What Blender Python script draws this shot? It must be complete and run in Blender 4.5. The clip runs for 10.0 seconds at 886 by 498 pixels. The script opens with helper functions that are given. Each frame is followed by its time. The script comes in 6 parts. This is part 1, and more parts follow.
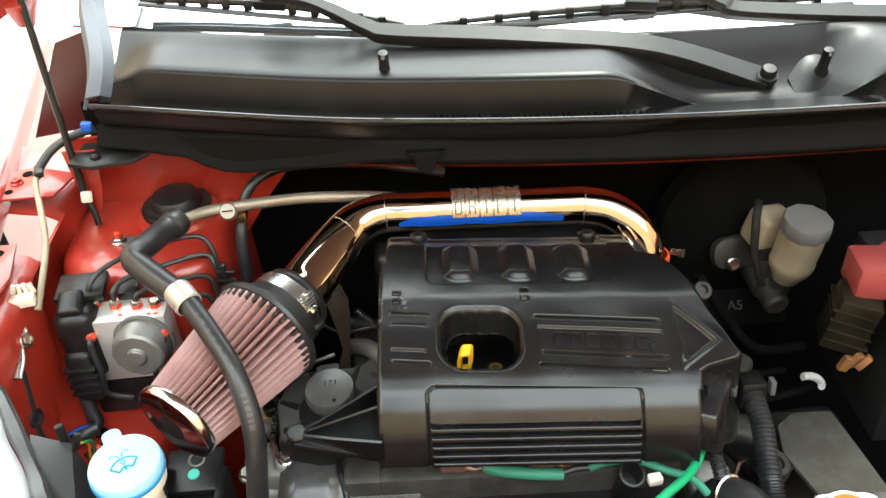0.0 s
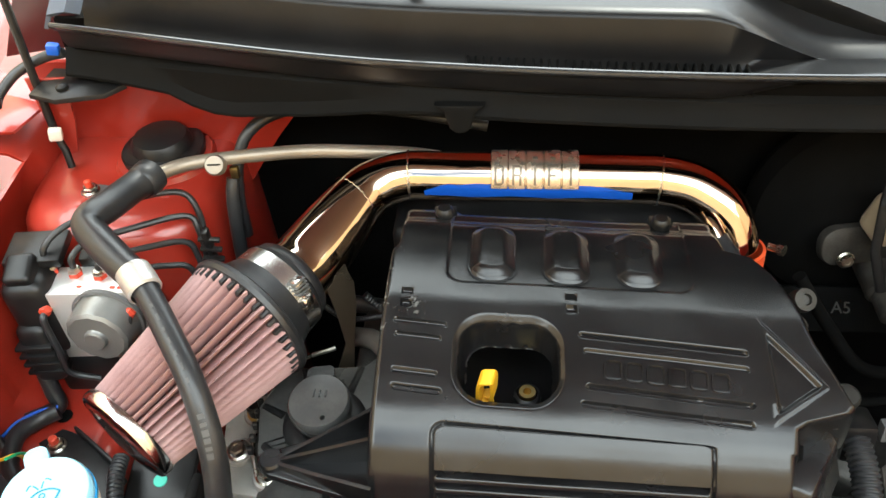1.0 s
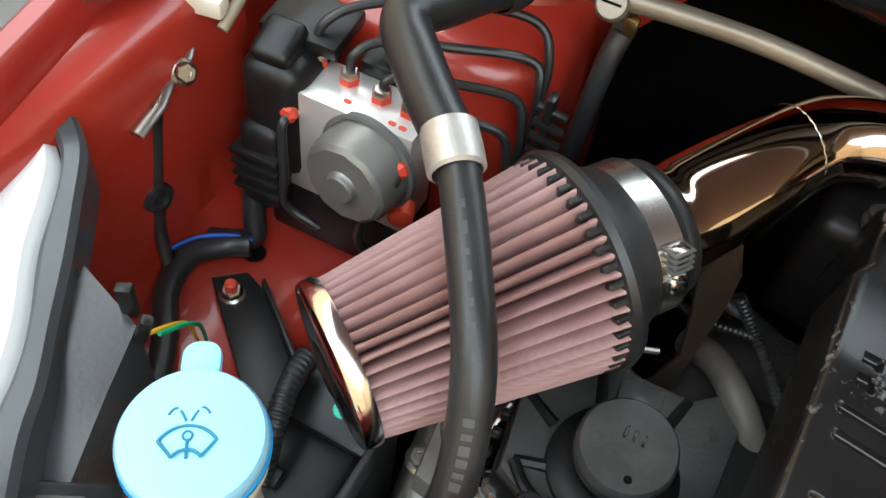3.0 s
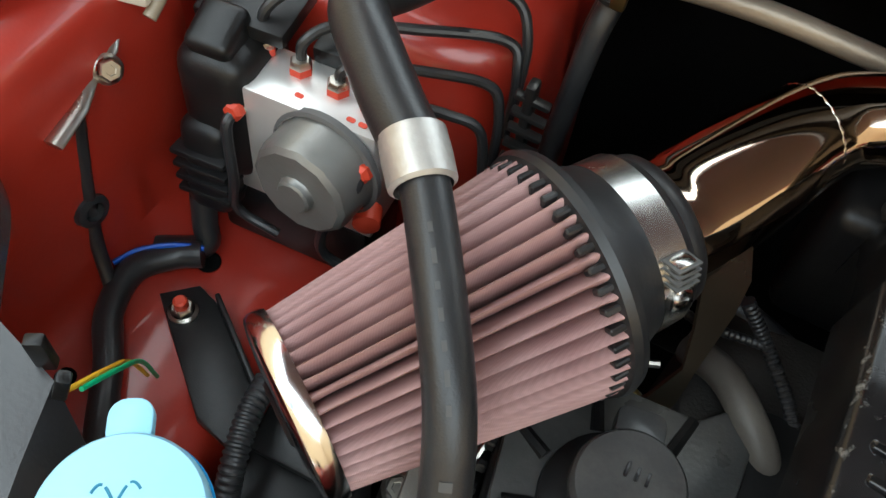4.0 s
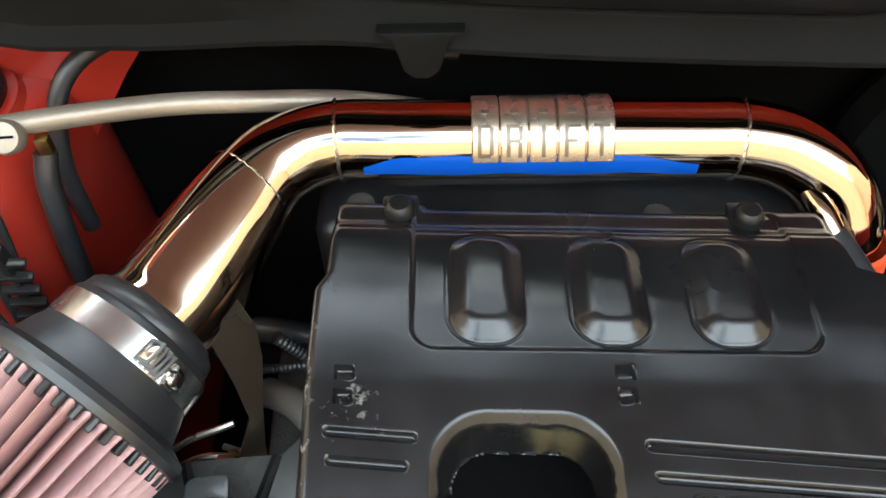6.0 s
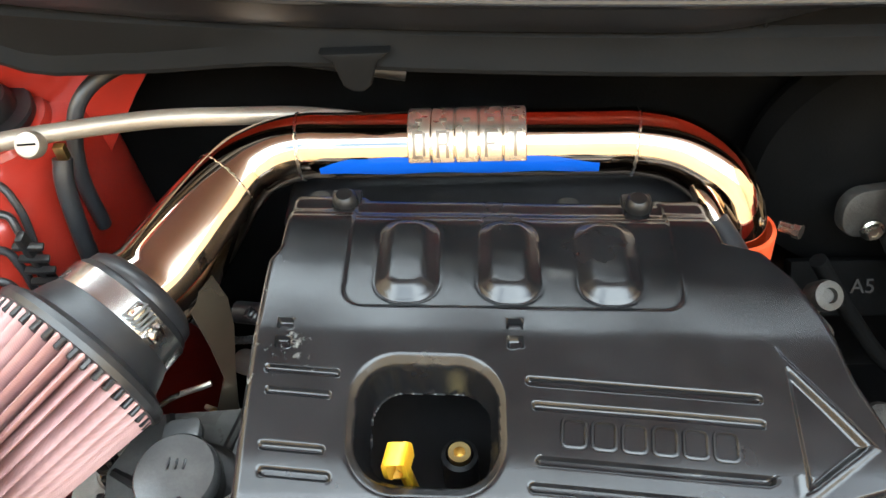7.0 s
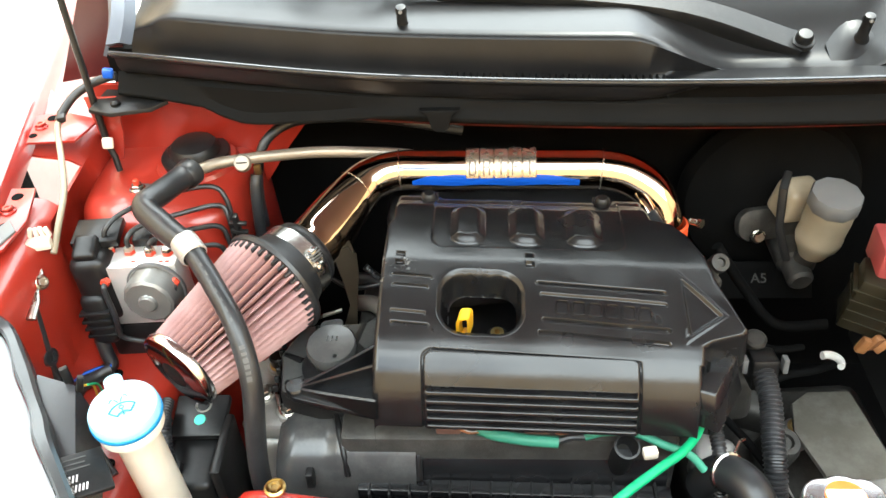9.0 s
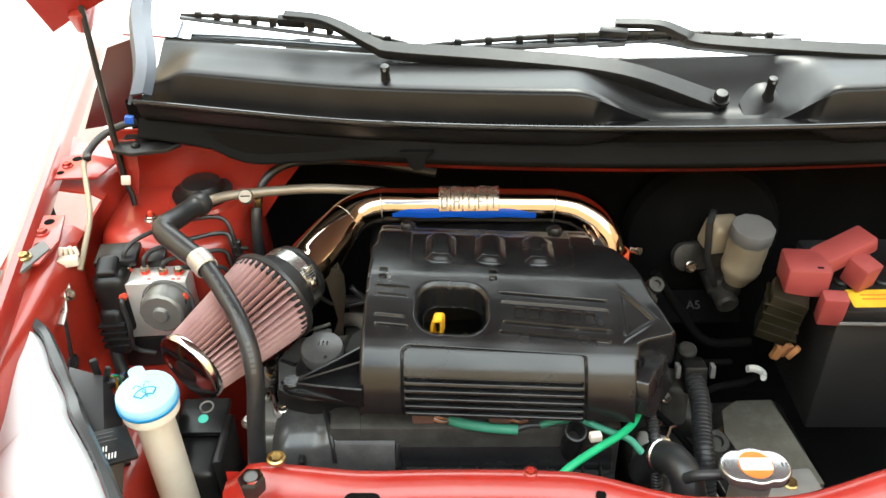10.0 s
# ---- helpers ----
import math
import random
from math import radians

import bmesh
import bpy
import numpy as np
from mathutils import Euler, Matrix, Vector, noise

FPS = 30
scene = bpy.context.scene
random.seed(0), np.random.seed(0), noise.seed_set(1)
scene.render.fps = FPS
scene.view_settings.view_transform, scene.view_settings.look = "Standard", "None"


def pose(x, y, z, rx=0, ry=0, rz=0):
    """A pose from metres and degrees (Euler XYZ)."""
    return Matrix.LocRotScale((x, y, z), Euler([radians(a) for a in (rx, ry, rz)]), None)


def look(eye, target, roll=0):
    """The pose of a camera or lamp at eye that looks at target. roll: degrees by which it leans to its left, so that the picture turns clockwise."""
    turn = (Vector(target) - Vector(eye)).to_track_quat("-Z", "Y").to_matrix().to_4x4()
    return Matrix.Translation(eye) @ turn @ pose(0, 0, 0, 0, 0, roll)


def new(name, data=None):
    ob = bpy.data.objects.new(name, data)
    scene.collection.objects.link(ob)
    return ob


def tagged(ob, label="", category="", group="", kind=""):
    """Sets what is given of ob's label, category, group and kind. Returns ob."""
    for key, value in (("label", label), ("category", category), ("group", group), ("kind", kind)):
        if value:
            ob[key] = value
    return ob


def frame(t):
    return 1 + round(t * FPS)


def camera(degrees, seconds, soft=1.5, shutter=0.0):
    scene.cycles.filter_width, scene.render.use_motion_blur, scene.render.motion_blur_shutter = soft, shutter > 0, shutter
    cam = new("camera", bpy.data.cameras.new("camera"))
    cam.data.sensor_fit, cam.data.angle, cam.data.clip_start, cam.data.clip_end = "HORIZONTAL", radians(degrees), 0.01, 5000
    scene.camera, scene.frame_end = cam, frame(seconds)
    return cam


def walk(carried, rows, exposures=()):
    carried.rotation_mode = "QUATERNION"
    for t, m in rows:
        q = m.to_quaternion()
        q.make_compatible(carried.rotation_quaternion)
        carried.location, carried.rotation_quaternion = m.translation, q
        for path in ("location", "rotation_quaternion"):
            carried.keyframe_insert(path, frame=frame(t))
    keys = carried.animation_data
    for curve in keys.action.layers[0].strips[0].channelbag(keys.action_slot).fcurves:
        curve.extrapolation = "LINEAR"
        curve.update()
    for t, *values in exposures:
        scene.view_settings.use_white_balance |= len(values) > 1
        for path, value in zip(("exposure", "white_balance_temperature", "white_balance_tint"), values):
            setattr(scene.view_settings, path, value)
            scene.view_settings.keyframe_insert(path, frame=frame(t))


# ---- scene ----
cam = camera(55.8, 10.0)
PATH = [
    (0, (0.054, 0.014, 1.444), (0.053, 1.619, 0.25), -3.1),
    (0.5, (0.077, 0.108, 1.418), (0.004, 1.656, 0.153), -3.3),
    (1, (0.091, 0.21, 1.379), (-0.085, 1.667, 0.02), -3.9),
    (1.5, (0.065, 0.284, 1.348), (-0.251, 1.621, -0.106), -1.8),
    (2, (0.001, 0.345, 1.293), (-0.463, 1.629, -0.168), 2.1),
    (2.5, (-0.061, 0.384, 1.238), (-0.55, 1.565, -0.301), 7.1),
    (2.7, (-0.078, 0.391, 1.224), (-0.57, 1.541, -0.337), 8.9),
    (3.8, (-0.123, 0.448, 1.177), (-0.527, 1.511, -0.469), 10.9),
    (4, (-0.117, 0.458, 1.178), (-0.503, 1.526, -0.468), 9.7),
    (4.5, (-0.085, 0.483, 1.188), (-0.372, 1.625, -0.429), 6.8),
    (5, (-0.044, 0.49, 1.201), (-0.23, 1.676, -0.399), 3.4),
    (5.5, (0.003, 0.491, 1.217), (-0.076, 1.704, -0.37), 0.4),
    (6, (0.054, 0.481, 1.236), (0.033, 1.72, -0.334), -1.5),
    (6.2, (0.074, 0.47, 1.242), (0.065, 1.728, -0.312), -2.6),
    (7.3, (0.128, 0.36, 1.299), (-0.019, 1.705, -0.174), -5.1),
    (7.5, (0.118, 0.337, 1.314), (-0.004, 1.7, -0.145), -3.8),
    (8, (0.12, 0.248, 1.359), (-0.011, 1.66, -0.051), -2.8),
    (8.5, (0.108, 0.152, 1.406), (-0.053, 1.615, 0.051), -3.3),
    (9, (0.105, 0.028, 1.446), (-0.032, 1.557, 0.165), -3.8),
    (9.5, (0.108, -0.059, 1.466), (-0.01, 1.539, 0.269), -3.1),
    (10, (0.106, -0.133, 1.484), (0.044, 1.513, 0.35), -1.7),
]
EXPOSURES = [(0.0, 2.05, 6400, -1), (1.5, 2.2, 6200, -1), (2.5, 1.75, 6000, -1), (3.8, 1.3, 6000, -1), (4.5, 1.2, 6000, -1), (5.2, 1.55, 5900, -1), (6.0, 2.4, 5800, -1), (7.5, 2.95, 5900, -1), (8.5, 2.65, 6100, -1), (9.2, 2.58, 6300, -1), (10.0, 2.0, 6400, -1)]
walk(cam, [(t, look(eye, target, roll)) for t, eye, target, roll in PATH],
     exposures=EXPOSURES)

# ---- world and light ----
world = bpy.data.worlds.new("sky")
scene.world = world
world.use_nodes = True
wn = world.node_tree
sky = wn.nodes.new("ShaderNodeTexSky")
sky.sky_type = 'NISHITA'
sky.sun_disc = False
sky.sun_elevation, sky.sun_rotation = radians(62), radians(21)
sky.air_density, sky.dust_density = 1.0, 3.0
# broken white cloud over the blue
wco = wn.nodes.new("ShaderNodeTexCoord")
cloud = wn.nodes.new("ShaderNodeTexNoise")
cloud.inputs["Scale"].default_value, cloud.inputs["Detail"].default_value = 3.2, 8
wn.links.new(wco.outputs["Generated"], cloud.inputs["Vector"])
cover_ramp = wn.nodes.new("ShaderNodeMapRange")
cover_ramp.inputs[1].default_value, cover_ramp.inputs[2].default_value = 0.34, 0.46
wn.links.new(cloud.outputs[0], cover_ramp.inputs[0])
wmix = wn.nodes.new("ShaderNodeMix")
wmix.data_type = 'RGBA'
wmix.inputs[7].default_value = (13.0, 13.2, 13.6, 1)
wn.links.new(cover_ramp.outputs[0], wmix.inputs[0])
wn.links.new(sky.outputs[0], wmix.inputs[6])
wn.links.new(wmix.outputs[2], wn.nodes["Background"].inputs[0])
wn.nodes["Background"].inputs[1].default_value = 0.15
sun = new("sun", bpy.data.lights.new("sun", 'SUN'))
sun.data.energy, sun.data.angle, sun.data.color = 0.9, radians(10), (1.0, 0.95, 0.88)
sun.matrix_world = look((0.5, 1.3, 2.6), (0, 0, 0))


# ---- materials ----
def material(name, c1, c2=None, rough=0.5, metal=0.0, scale=60.0, bump=0.0, bump_scale=400.0, coat=0.0, rough_var=0.12,
             dust=0.0, dust_colour=(0.30, 0.28, 0.26), ior=1.5):
    """Two-scale procedural surface: broad stain, fine grain, optional dust that lies in patches."""
    m = bpy.data.materials.new(name)
    m.use_nodes = True
    t = m.node_tree
    b = t.nodes["Principled BSDF"]
    co = t.nodes.new("ShaderNodeTexCoord")
    n1 = t.nodes.new("ShaderNodeTexNoise")
    n1.inputs["Scale"].default_value, n1.inputs["Detail"].default_value = scale * 0.35, 6
    n2 = t.nodes.new("ShaderNodeTexNoise")
    n2.inputs["Scale"].default_value, n2.inputs["Detail"].default_value = bump_scale, 4
    for n in (n1, n2):
        t.links.new(co.outputs["Object"], n.inputs["Vector"])
    ramp = t.nodes.new("ShaderNodeValToRGB")
    c2 = c2 or tuple(v * 0.7 for v in c1)
    ramp.color_ramp.elements[0].position, ramp.color_ramp.elements[1].position = 0.3, 0.7
    ramp.color_ramp.elements[0].color, ramp.color_ramp.elements[1].color = (*c2, 1), (*c1, 1)
    t.links.new(n1.outputs[0], ramp.inputs[0])
    colour = ramp.outputs[0]
    if dust:
        n3 = t.nodes.new("ShaderNodeTexNoise")
        n3.inputs["Scale"].default_value, n3.inputs["Detail"].default_value = scale * 0.9, 9
        n3.inputs["Roughness"].default_value = 0.7
        t.links.new(co.outputs["Object"], n3.inputs["Vector"])
        r3 = t.nodes.new("ShaderNodeMapRange")
        r3.inputs[1].default_value, r3.inputs[2].default_value, r3.inputs[4].default_value = 0.45, 0.75, dust
        t.links.new(n3.outputs[0], r3.inputs[0])
        mix = t.nodes.new("ShaderNodeMix")
        mix.data_type = 'RGBA'
        mix.inputs[7].default_value = (*dust_colour, 1)
        t.links.new(r3.outputs[0], mix.inputs[0])
        t.links.new(colour, mix.inputs[6])
        colour = mix.outputs[2]
    t.links.new(colour, b.inputs["Base Color"])
    rr = t.nodes.new("ShaderNodeMapRange")
    rr.inputs[3].default_value, rr.inputs[4].default_value = max(0.02, rough - rough_var), min(1, rough + rough_var)
    t.links.new(n1.outputs[0], rr.inputs[0])
    t.links.new(rr.outputs[0], b.inputs["Roughness"])
    b.inputs["Metallic"].default_value = metal
    b.inputs["IOR"].default_value = ior
    b.inputs["Coat Weight"].default_value = coat
    b.inputs["Coat Roughness"].default_value = 0.08
    if bump:
        bn = t.nodes.new("ShaderNodeBump")
        bn.inputs["Strength"].default_value, bn.inputs["Distance"].default_value = bump, 0.001
        t.links.new(n2.outputs[0], bn.inputs["Height"])
        t.links.new(bn.outputs[0], b.inputs["Normal"])
    return m


RED = material("red_paint", (0.31, 0.016, 0.009), (0.25, 0.013, 0.008), rough=0.32, coat=0.4, scale=20, bump=0.03, dust=0.05)
RED_IN = material("red_primer_paint", (0.37, 0.026, 0.013), (0.27, 0.018, 0.010), rough=0.36, coat=0.5, scale=26, bump=0.08, dust=0.04)
COVER = material("moulded_cover_plastic", (0.010, 0.010, 0.011), (0.005, 0.005, 0.0055), rough=0.25, scale=46, bump=0.07, bump_scale=1500, rough_var=0.10, dust=0.03, dust_colour=(0.20, 0.20, 0.20), ior=1.5)
BLACK = material("black_plastic", (0.010, 0.010, 0.011), (0.006, 0.006, 0.006), rough=0.38, scale=50, bump=0.12, bump_scale=1200, dust=0.03, ior=1.4)
COWLP = material("cowl_plastic", (0.008, 0.008, 0.009), (0.005, 0.005, 0.0055), rough=0.34, scale=14, bump=0.05, bump_scale=1800, dust=0.02, ior=1.36)
# near-black: insulation, plus shade put into hollows, holes and the firewall
DARK = material("insulation_and_shade_black", (0.006, 0.006, 0.006), (0.003, 0.003, 0.003), rough=0.95, scale=30, bump=0.3, bump_scale=500, ior=1.12)
def scuff_and_highlight(m, at, size):
    """Adds a pale scratchy patch, for a worn corner and for an edge's painted highlight."""
    t = m.node_tree
    b = t.nodes["Principled BSDF"]
    was = b.inputs["Base Color"].links[0].from_socket
    co = t.nodes.new("ShaderNodeTexCoord")
    mp = t.nodes.new("ShaderNodeMapping")
    mp.inputs["Location"].default_value = tuple(-a / s for a, s in zip(at, size))
    mp.inputs["Scale"].default_value = tuple(1 / s for s in size)
    t.links.new(co.outputs["Object"], mp.inputs["Vector"])
    ln = t.nodes.new("ShaderNodeVectorMath")
    ln.operation = 'LENGTH'
    t.links.new(mp.outputs[0], ln.inputs[0])
    near = t.nodes.new("ShaderNodeMapRange")
    near.inputs[1].default_value, near.inputs[2].default_value, near.inputs[3].default_value, near.inputs[4].default_value = 0.2, 1.0, 0.20, 0.0
    t.links.new(ln.outputs["Value"], near.inputs[0])
    grit = t.nodes.new("ShaderNodeTexNoise")
    grit.inputs["Scale"].default_value, grit.inputs["Detail"].default_value, grit.inputs["Roughness"].default_value = 140, 10, 0.75
    t.links.new(co.outputs["Object"], grit.inputs["Vector"])
    add = t.nodes.new("ShaderNodeMath")
    t.links.new(near.outputs[0], add.inputs[0])
    t.links.new(grit.outputs[0], add.inputs[1])
    cut = t.nodes.new("ShaderNodeMapRange")
    cut.inputs[1].default_value, cut.inputs[2].default_value, cut.inputs[4].default_value = 0.74, 0.90, 0.8
    t.links.new(add.outputs[0], cut.inputs[0])
    mix = t.nodes.new("ShaderNodeMix")
    mix.data_type = 'RGBA'
    mix.inputs[7].default_value = (0.30, 0.30, 0.29, 1)
    t.links.new(cut.outputs[0], mix.inputs[0])
    t.links.new(was, mix.inputs[6])
    t.links.new(mix.outputs[2], b.inputs["Base Color"])
    return m


RUBBER = material("hose_rubber", (0.024, 0.025, 0.027), (0.015, 0.0155, 0.017), rough=0.36, scale=60, bump=0.15, bump_scale=900, dust=0.02)
NECK = material("neck_rubber", (0.024, 0.024, 0.025), (0.016, 0.016, 0.017), rough=0.38, scale=60, bump=0.1)
ALU = material("cast_aluminium", (0.42, 0.41, 0.39), (0.26, 0.25, 0.23), rough=0.45, metal=0.5, scale=50, bump=0.4, bump_scale=700, dust=0.2)
DIRTY = material("oily_casting", (0.07, 0.066, 0.06), (0.02, 0.019, 0.017), rough=0.55, metal=0.5, scale=45, bump=0.5, bump_scale=500, dust=0.12)
ZINC = material("zinc_steel", (0.62, 0.60, 0.55), (0.45, 0.42, 0.36), rough=0.28, metal=1.0, scale=80)
GOLDZ = material("yellow_zinc", (0.62, 0.47, 0.20), (0.42, 0.30, 0.12), rough=0.35, metal=1.0, scale=80)
CHROME = material("chrome", (0.86, 0.85, 0.83), (0.78, 0.77, 0.76), rough=0.16, metal=1.0, scale=30, rough_var=0.05)
BRUSHED = material("brushed_steel_clamp", (0.70, 0.69, 0.66), (0.58, 0.57, 0.55), rough=0.25, metal=1.0, scale=120)
TUBE = material("brown_coated_tube", (0.30, 0.26, 0.21), (0.20, 0.17, 0.135), rough=0.42, metal=0.55, scale=50, bump=0.25, dust=0.15)
MOTOR = material("grey_motor_case", (0.27, 0.27, 0.26), (0.20, 0.20, 0.19), rough=0.42, metal=0.6, scale=60, bump=0.2)
BLOCK = material("machined_aluminium", (0.80, 0.79, 0.77), (0.66, 0.65, 0.63), rough=0.35, metal=0.6, scale=60, bump=0.1)
def woven(m, scale):
    """Fine crossed wire relief over the grain."""
    t = m.node_tree
    b = t.nodes["Principled BSDF"]
    co = t.nodes.new("ShaderNodeTexCoord")
    w1, w2 = t.nodes.new("ShaderNodeTexWave"), t.nodes.new("ShaderNodeTexWave")
    w1.bands_direction, w2.bands_direction = 'X', 'Z'
    add = t.nodes.new("ShaderNodeMath")
    for k, w in enumerate((w1, w2)):
        w.inputs["Scale"].default_value = scale
        w.inputs["Distortion"].default_value = 0.6
        t.links.new(co.outputs["Object"], w.inputs["Vector"])
        t.links.new(w.outputs["Fac"], add.inputs[k])
    bn = t.nodes.new("ShaderNodeBump")
    bn.inputs["Strength"].default_value, bn.inputs["Distance"].default_value = 0.10, 0.0004
    t.links.new(add.outputs[0], bn.inputs["Height"])
    t.links.new(bn.outputs[0], b.inputs["Normal"])
    mul = t.nodes.new("ShaderNodeMix")
    mul.data_type, mul.blend_type = 'RGBA', 'MULTIPLY'
    mul.inputs[0].default_value = 0.10
    was = b.inputs["Base Color"].links[0].from_socket
    t.links.new(was, mul.inputs[6])
    t.links.new(add.outputs[0], mul.inputs[7])
    t.links.new(mul.outputs[2], b.inputs["Base Color"])
    return m


COTTON = material("oiled_cotton_pleats", (0.46, 0.290, 0.275), (0.32, 0.180, 0.175), rough=0.75, scale=60, bump=0.5, bump_scale=1600)
woven(COTTON, 420)
WHITE = material("milky_plastic", (0.78, 0.74, 0.65), (0.66, 0.60, 0.49), rough=0.45, scale=30, dust=0.12)
CAPBLUE = material("light_blue_cap", (0.32, 0.62, 0.80), (0.28, 0.57, 0.76), rough=0.35, scale=30)
BLUELINE = material("teal_moulding", (0.02, 0.22, 0.36), rough=0.5)
BLUECLIP = material("blue_clip_plastic", (0.01, 0.10, 0.55), rough=0.4)
YELLOW = material("yellow_handle", (0.72, 0.42, 0.02), (0.62, 0.34, 0.015), rough=0.4, scale=60)
ORANGE = material("orange_silicone", (0.75, 0.10, 0.03), rough=0.4)
GREEN = material("green_sleeve", (0.015, 0.36, 0.15), (0.01, 0.27, 0.11), rough=0.45, scale=60)
GREEND = material("dusty_green_sleeve", (0.05, 0.26, 0.17), (0.03, 0.17, 0.11), rough=0.6, scale=60)
TEAL = material("teal_paint_mark", (0.08, 0.55, 0.42), rough=0.5)
REDMARK = material("red_paint_mark", (0.65, 0.06, 0.025), rough=0.5)
REDPL = material("faded_red_plastic", (0.30, 0.060, 0.058), (0.24, 0.042, 0.042), rough=0.45, scale=50)
AMBER = material("aged_fluid_tank", (0.36, 0.30, 0.215), (0.20, 0.165, 0.115), rough=0.4, scale=30)
GREYCAP = material("grey_cap_plastic", (0.12, 0.12, 0.12), (0.09, 0.09, 0.09), rough=0.5, scale=60)
# opaque white stands in for bright glare on clear plastic
LENS = material("headlight_lens", (0.75, 0.76, 0.77), (0.68, 0.69, 0.70), rough=0.12, coat=1.0, scale=10)
# mirror metal in place of glass, so the sky reflects near white
GLASSM = material("windscreen_mirror_metal", (0.86, 0.88, 0.90), (0.80, 0.83, 0.86), rough=0.04, metal=1.0, scale=3, rough_var=0.02)
CONCRETE = material("pale_concrete", (0.52, 0.50, 0.47), (0.42, 0.40, 0.37), rough=0.85, scale=4, bump=0.3, bump_scale=60)
LABELY = material("yellow_label", (0.80, 0.52, 0.04), rough=0.4)
LABELW = material("white_label", (0.80, 0.79, 0.77), rough=0.5)
LABELO = material("orange_label", (0.80, 0.20, 0.03), rough=0.5)
PRINT = material("grey_print", (0.07, 0.07, 0.07), rough=0.6)
# seal rubber; on the cowl skirt its black stands in for shade
SEAL_SHADE = material("soft_seal_and_shade_black", (0.006, 0.006, 0.006), (0.003, 0.003, 0.003), rough=0.7, scale=40, bump=0.1, ior=1.18)
COPPER = material("copper_strands", (0.6, 0.26, 0.13), rough=0.4, metal=1.0)


SATIN = material("satin_grey_plastic", (0.050, 0.050, 0.050), (0.034, 0.034, 0.034), rough=0.22, scale=50, bump=0.1, dust=0.10)
STAY = material("stay_steel", (0.20, 0.165, 0.12), (0.13, 0.105, 0.075), rough=0.28, metal=0.9, scale=30, bump=0.1)
PIPE = material("polished_intake_steel", (0.66, 0.53, 0.42), (0.56, 0.44, 0.34), rough=0.06, metal=1.0, scale=40, rough_var=0.03)


# ---- mesh helpers ----
def finish(ob, angle=35):
    ob.data.shade_smooth()
    ob.data.set_sharp_from_angle(angle=radians(angle))
    return ob


def part(name, bm, mat, parent=None, label="", angle=35):
    """One mesh object from a bmesh in world coordinates, under its thing or part (roots carry the origin)."""
    me = bpy.data.meshes.new(name)
    root = parent
    while root is not None and root.parent is not None:
        root = root.parent
    base = Vector(root["base"]) if root is not None else Vector()
    for v in bm.verts:
        v.co -= base
    bmesh.ops.recalc_face_normals(bm, faces=bm.faces)
    bm.to_mesh(me)
    bm.free()
    me.materials.append(mat)
    ob = new(name, me)
    if parent is not None:
        ob.parent = parent
    finish(ob, angle)
    if label:
        ob["label"] = label
    return ob


def thing(name, base, label, category, group="", kind=""):
    ob = new(name)
    ob.empty_display_size = 0.02
    ob.location = base
    ob["base"] = tuple(base)
    return tagged(ob, label, category, group, kind)


def solid(name, bm, mat, label, category, kind="structure", angle=35):
    return tagged(part(name, bm, mat, None, "", angle), label, category, "", kind)


def smooth_line(pts, n=8):
    """Catmull-Rom through the points."""
    p = [Vector(q) for q in pts]
    p = [2 * p[0] - p[1]] + p + [2 * p[-1] - p[-2]]
    out = []
    for i in range(1, len(p) - 2):
        for k in range(n):
            t = k / n
            a, b, c, d = p[i - 1], p[i], p[i + 1], p[i + 2]
            out.append(0.5 * (2 * b + (c - a) * t + (2 * a - 5 * b + 4 * c - d) * t * t + (3 * b - a - 3 * c + d) * t ** 3))
    out.append(p[-2])
    return out


def sweep(line, radius, seg=20, caps=True, bm=None, flat=1.0):
    """A tube along a line; radius is a number or a function of 0..1 along it."""
    bm = bm or bmesh.new()
    line = [Vector(q) for q in line]
    total = sum((line[i + 1] - line[i]).length for i in range(len(line) - 1)) or 1
    up = Vector((0.03, 0.02, 1))
    rings, run = [], 0.0
    side = None
    for i, q in enumerate(line):
        if i:
            run += (q - line[i - 1]).length
        d = (line[min(i + 1, len(line) - 1)] - line[max(i - 1, 0)]).normalized()
        if side is None:
            side = d.cross(up if abs(d.dot(up)) < 0.95 else Vector((1, 0, 0))).normalized()
        side = (side - d * side.dot(d)).normalized()
        other = d.cross(side)
        r = radius(run / total) if callable(radius) else radius
        rings.append([bm.verts.new(q + side * (r * math.cos(a)) + other * (r * flat * math.sin(a)))
                      for a in (2 * math.pi * k / seg for k in range(seg))])
    for a, b in zip(rings, rings[1:]):
        for k in range(seg):
            bm.faces.new((a[k], a[(k + 1) % seg], b[(k + 1) % seg], b[k]))
    if caps:
        bm.faces.new(rings[0]), bm.faces.new(rings[-1])
    return bm


def tube(pts, radius, seg=20, n=8, bm=None):
    return sweep(smooth_line(pts, n), radius, seg, bm=bm)


def corrugated(pts, r, pitch=0.004, seg=14):
    line = smooth_line(pts, 10)
    total = sum((line[i + 1] - line[i]).length for i in range(len(line) - 1))
    steps = int(total / pitch) * 4
    # even spacing along the line
    out, acc, i = [], 0.0, 0
    for k in range(steps + 1):
        want = total * k / steps
        while i < len(line) - 2 and acc + (line[i + 1] - line[i]).length < want:
            acc += (line[i + 1] - line[i]).length
            i += 1
        seg_len = (line[i + 1] - line[i]).length or 1
        out.append(line[i].lerp(line[i + 1], min(1, (want - acc) / seg_len)))
    count = [0]

    def rad(u):
        count[0] += 1
        return r * (1.0 if count[0] % 4 in (1, 2) else 0.86)
    return sweep(out, rad, seg)


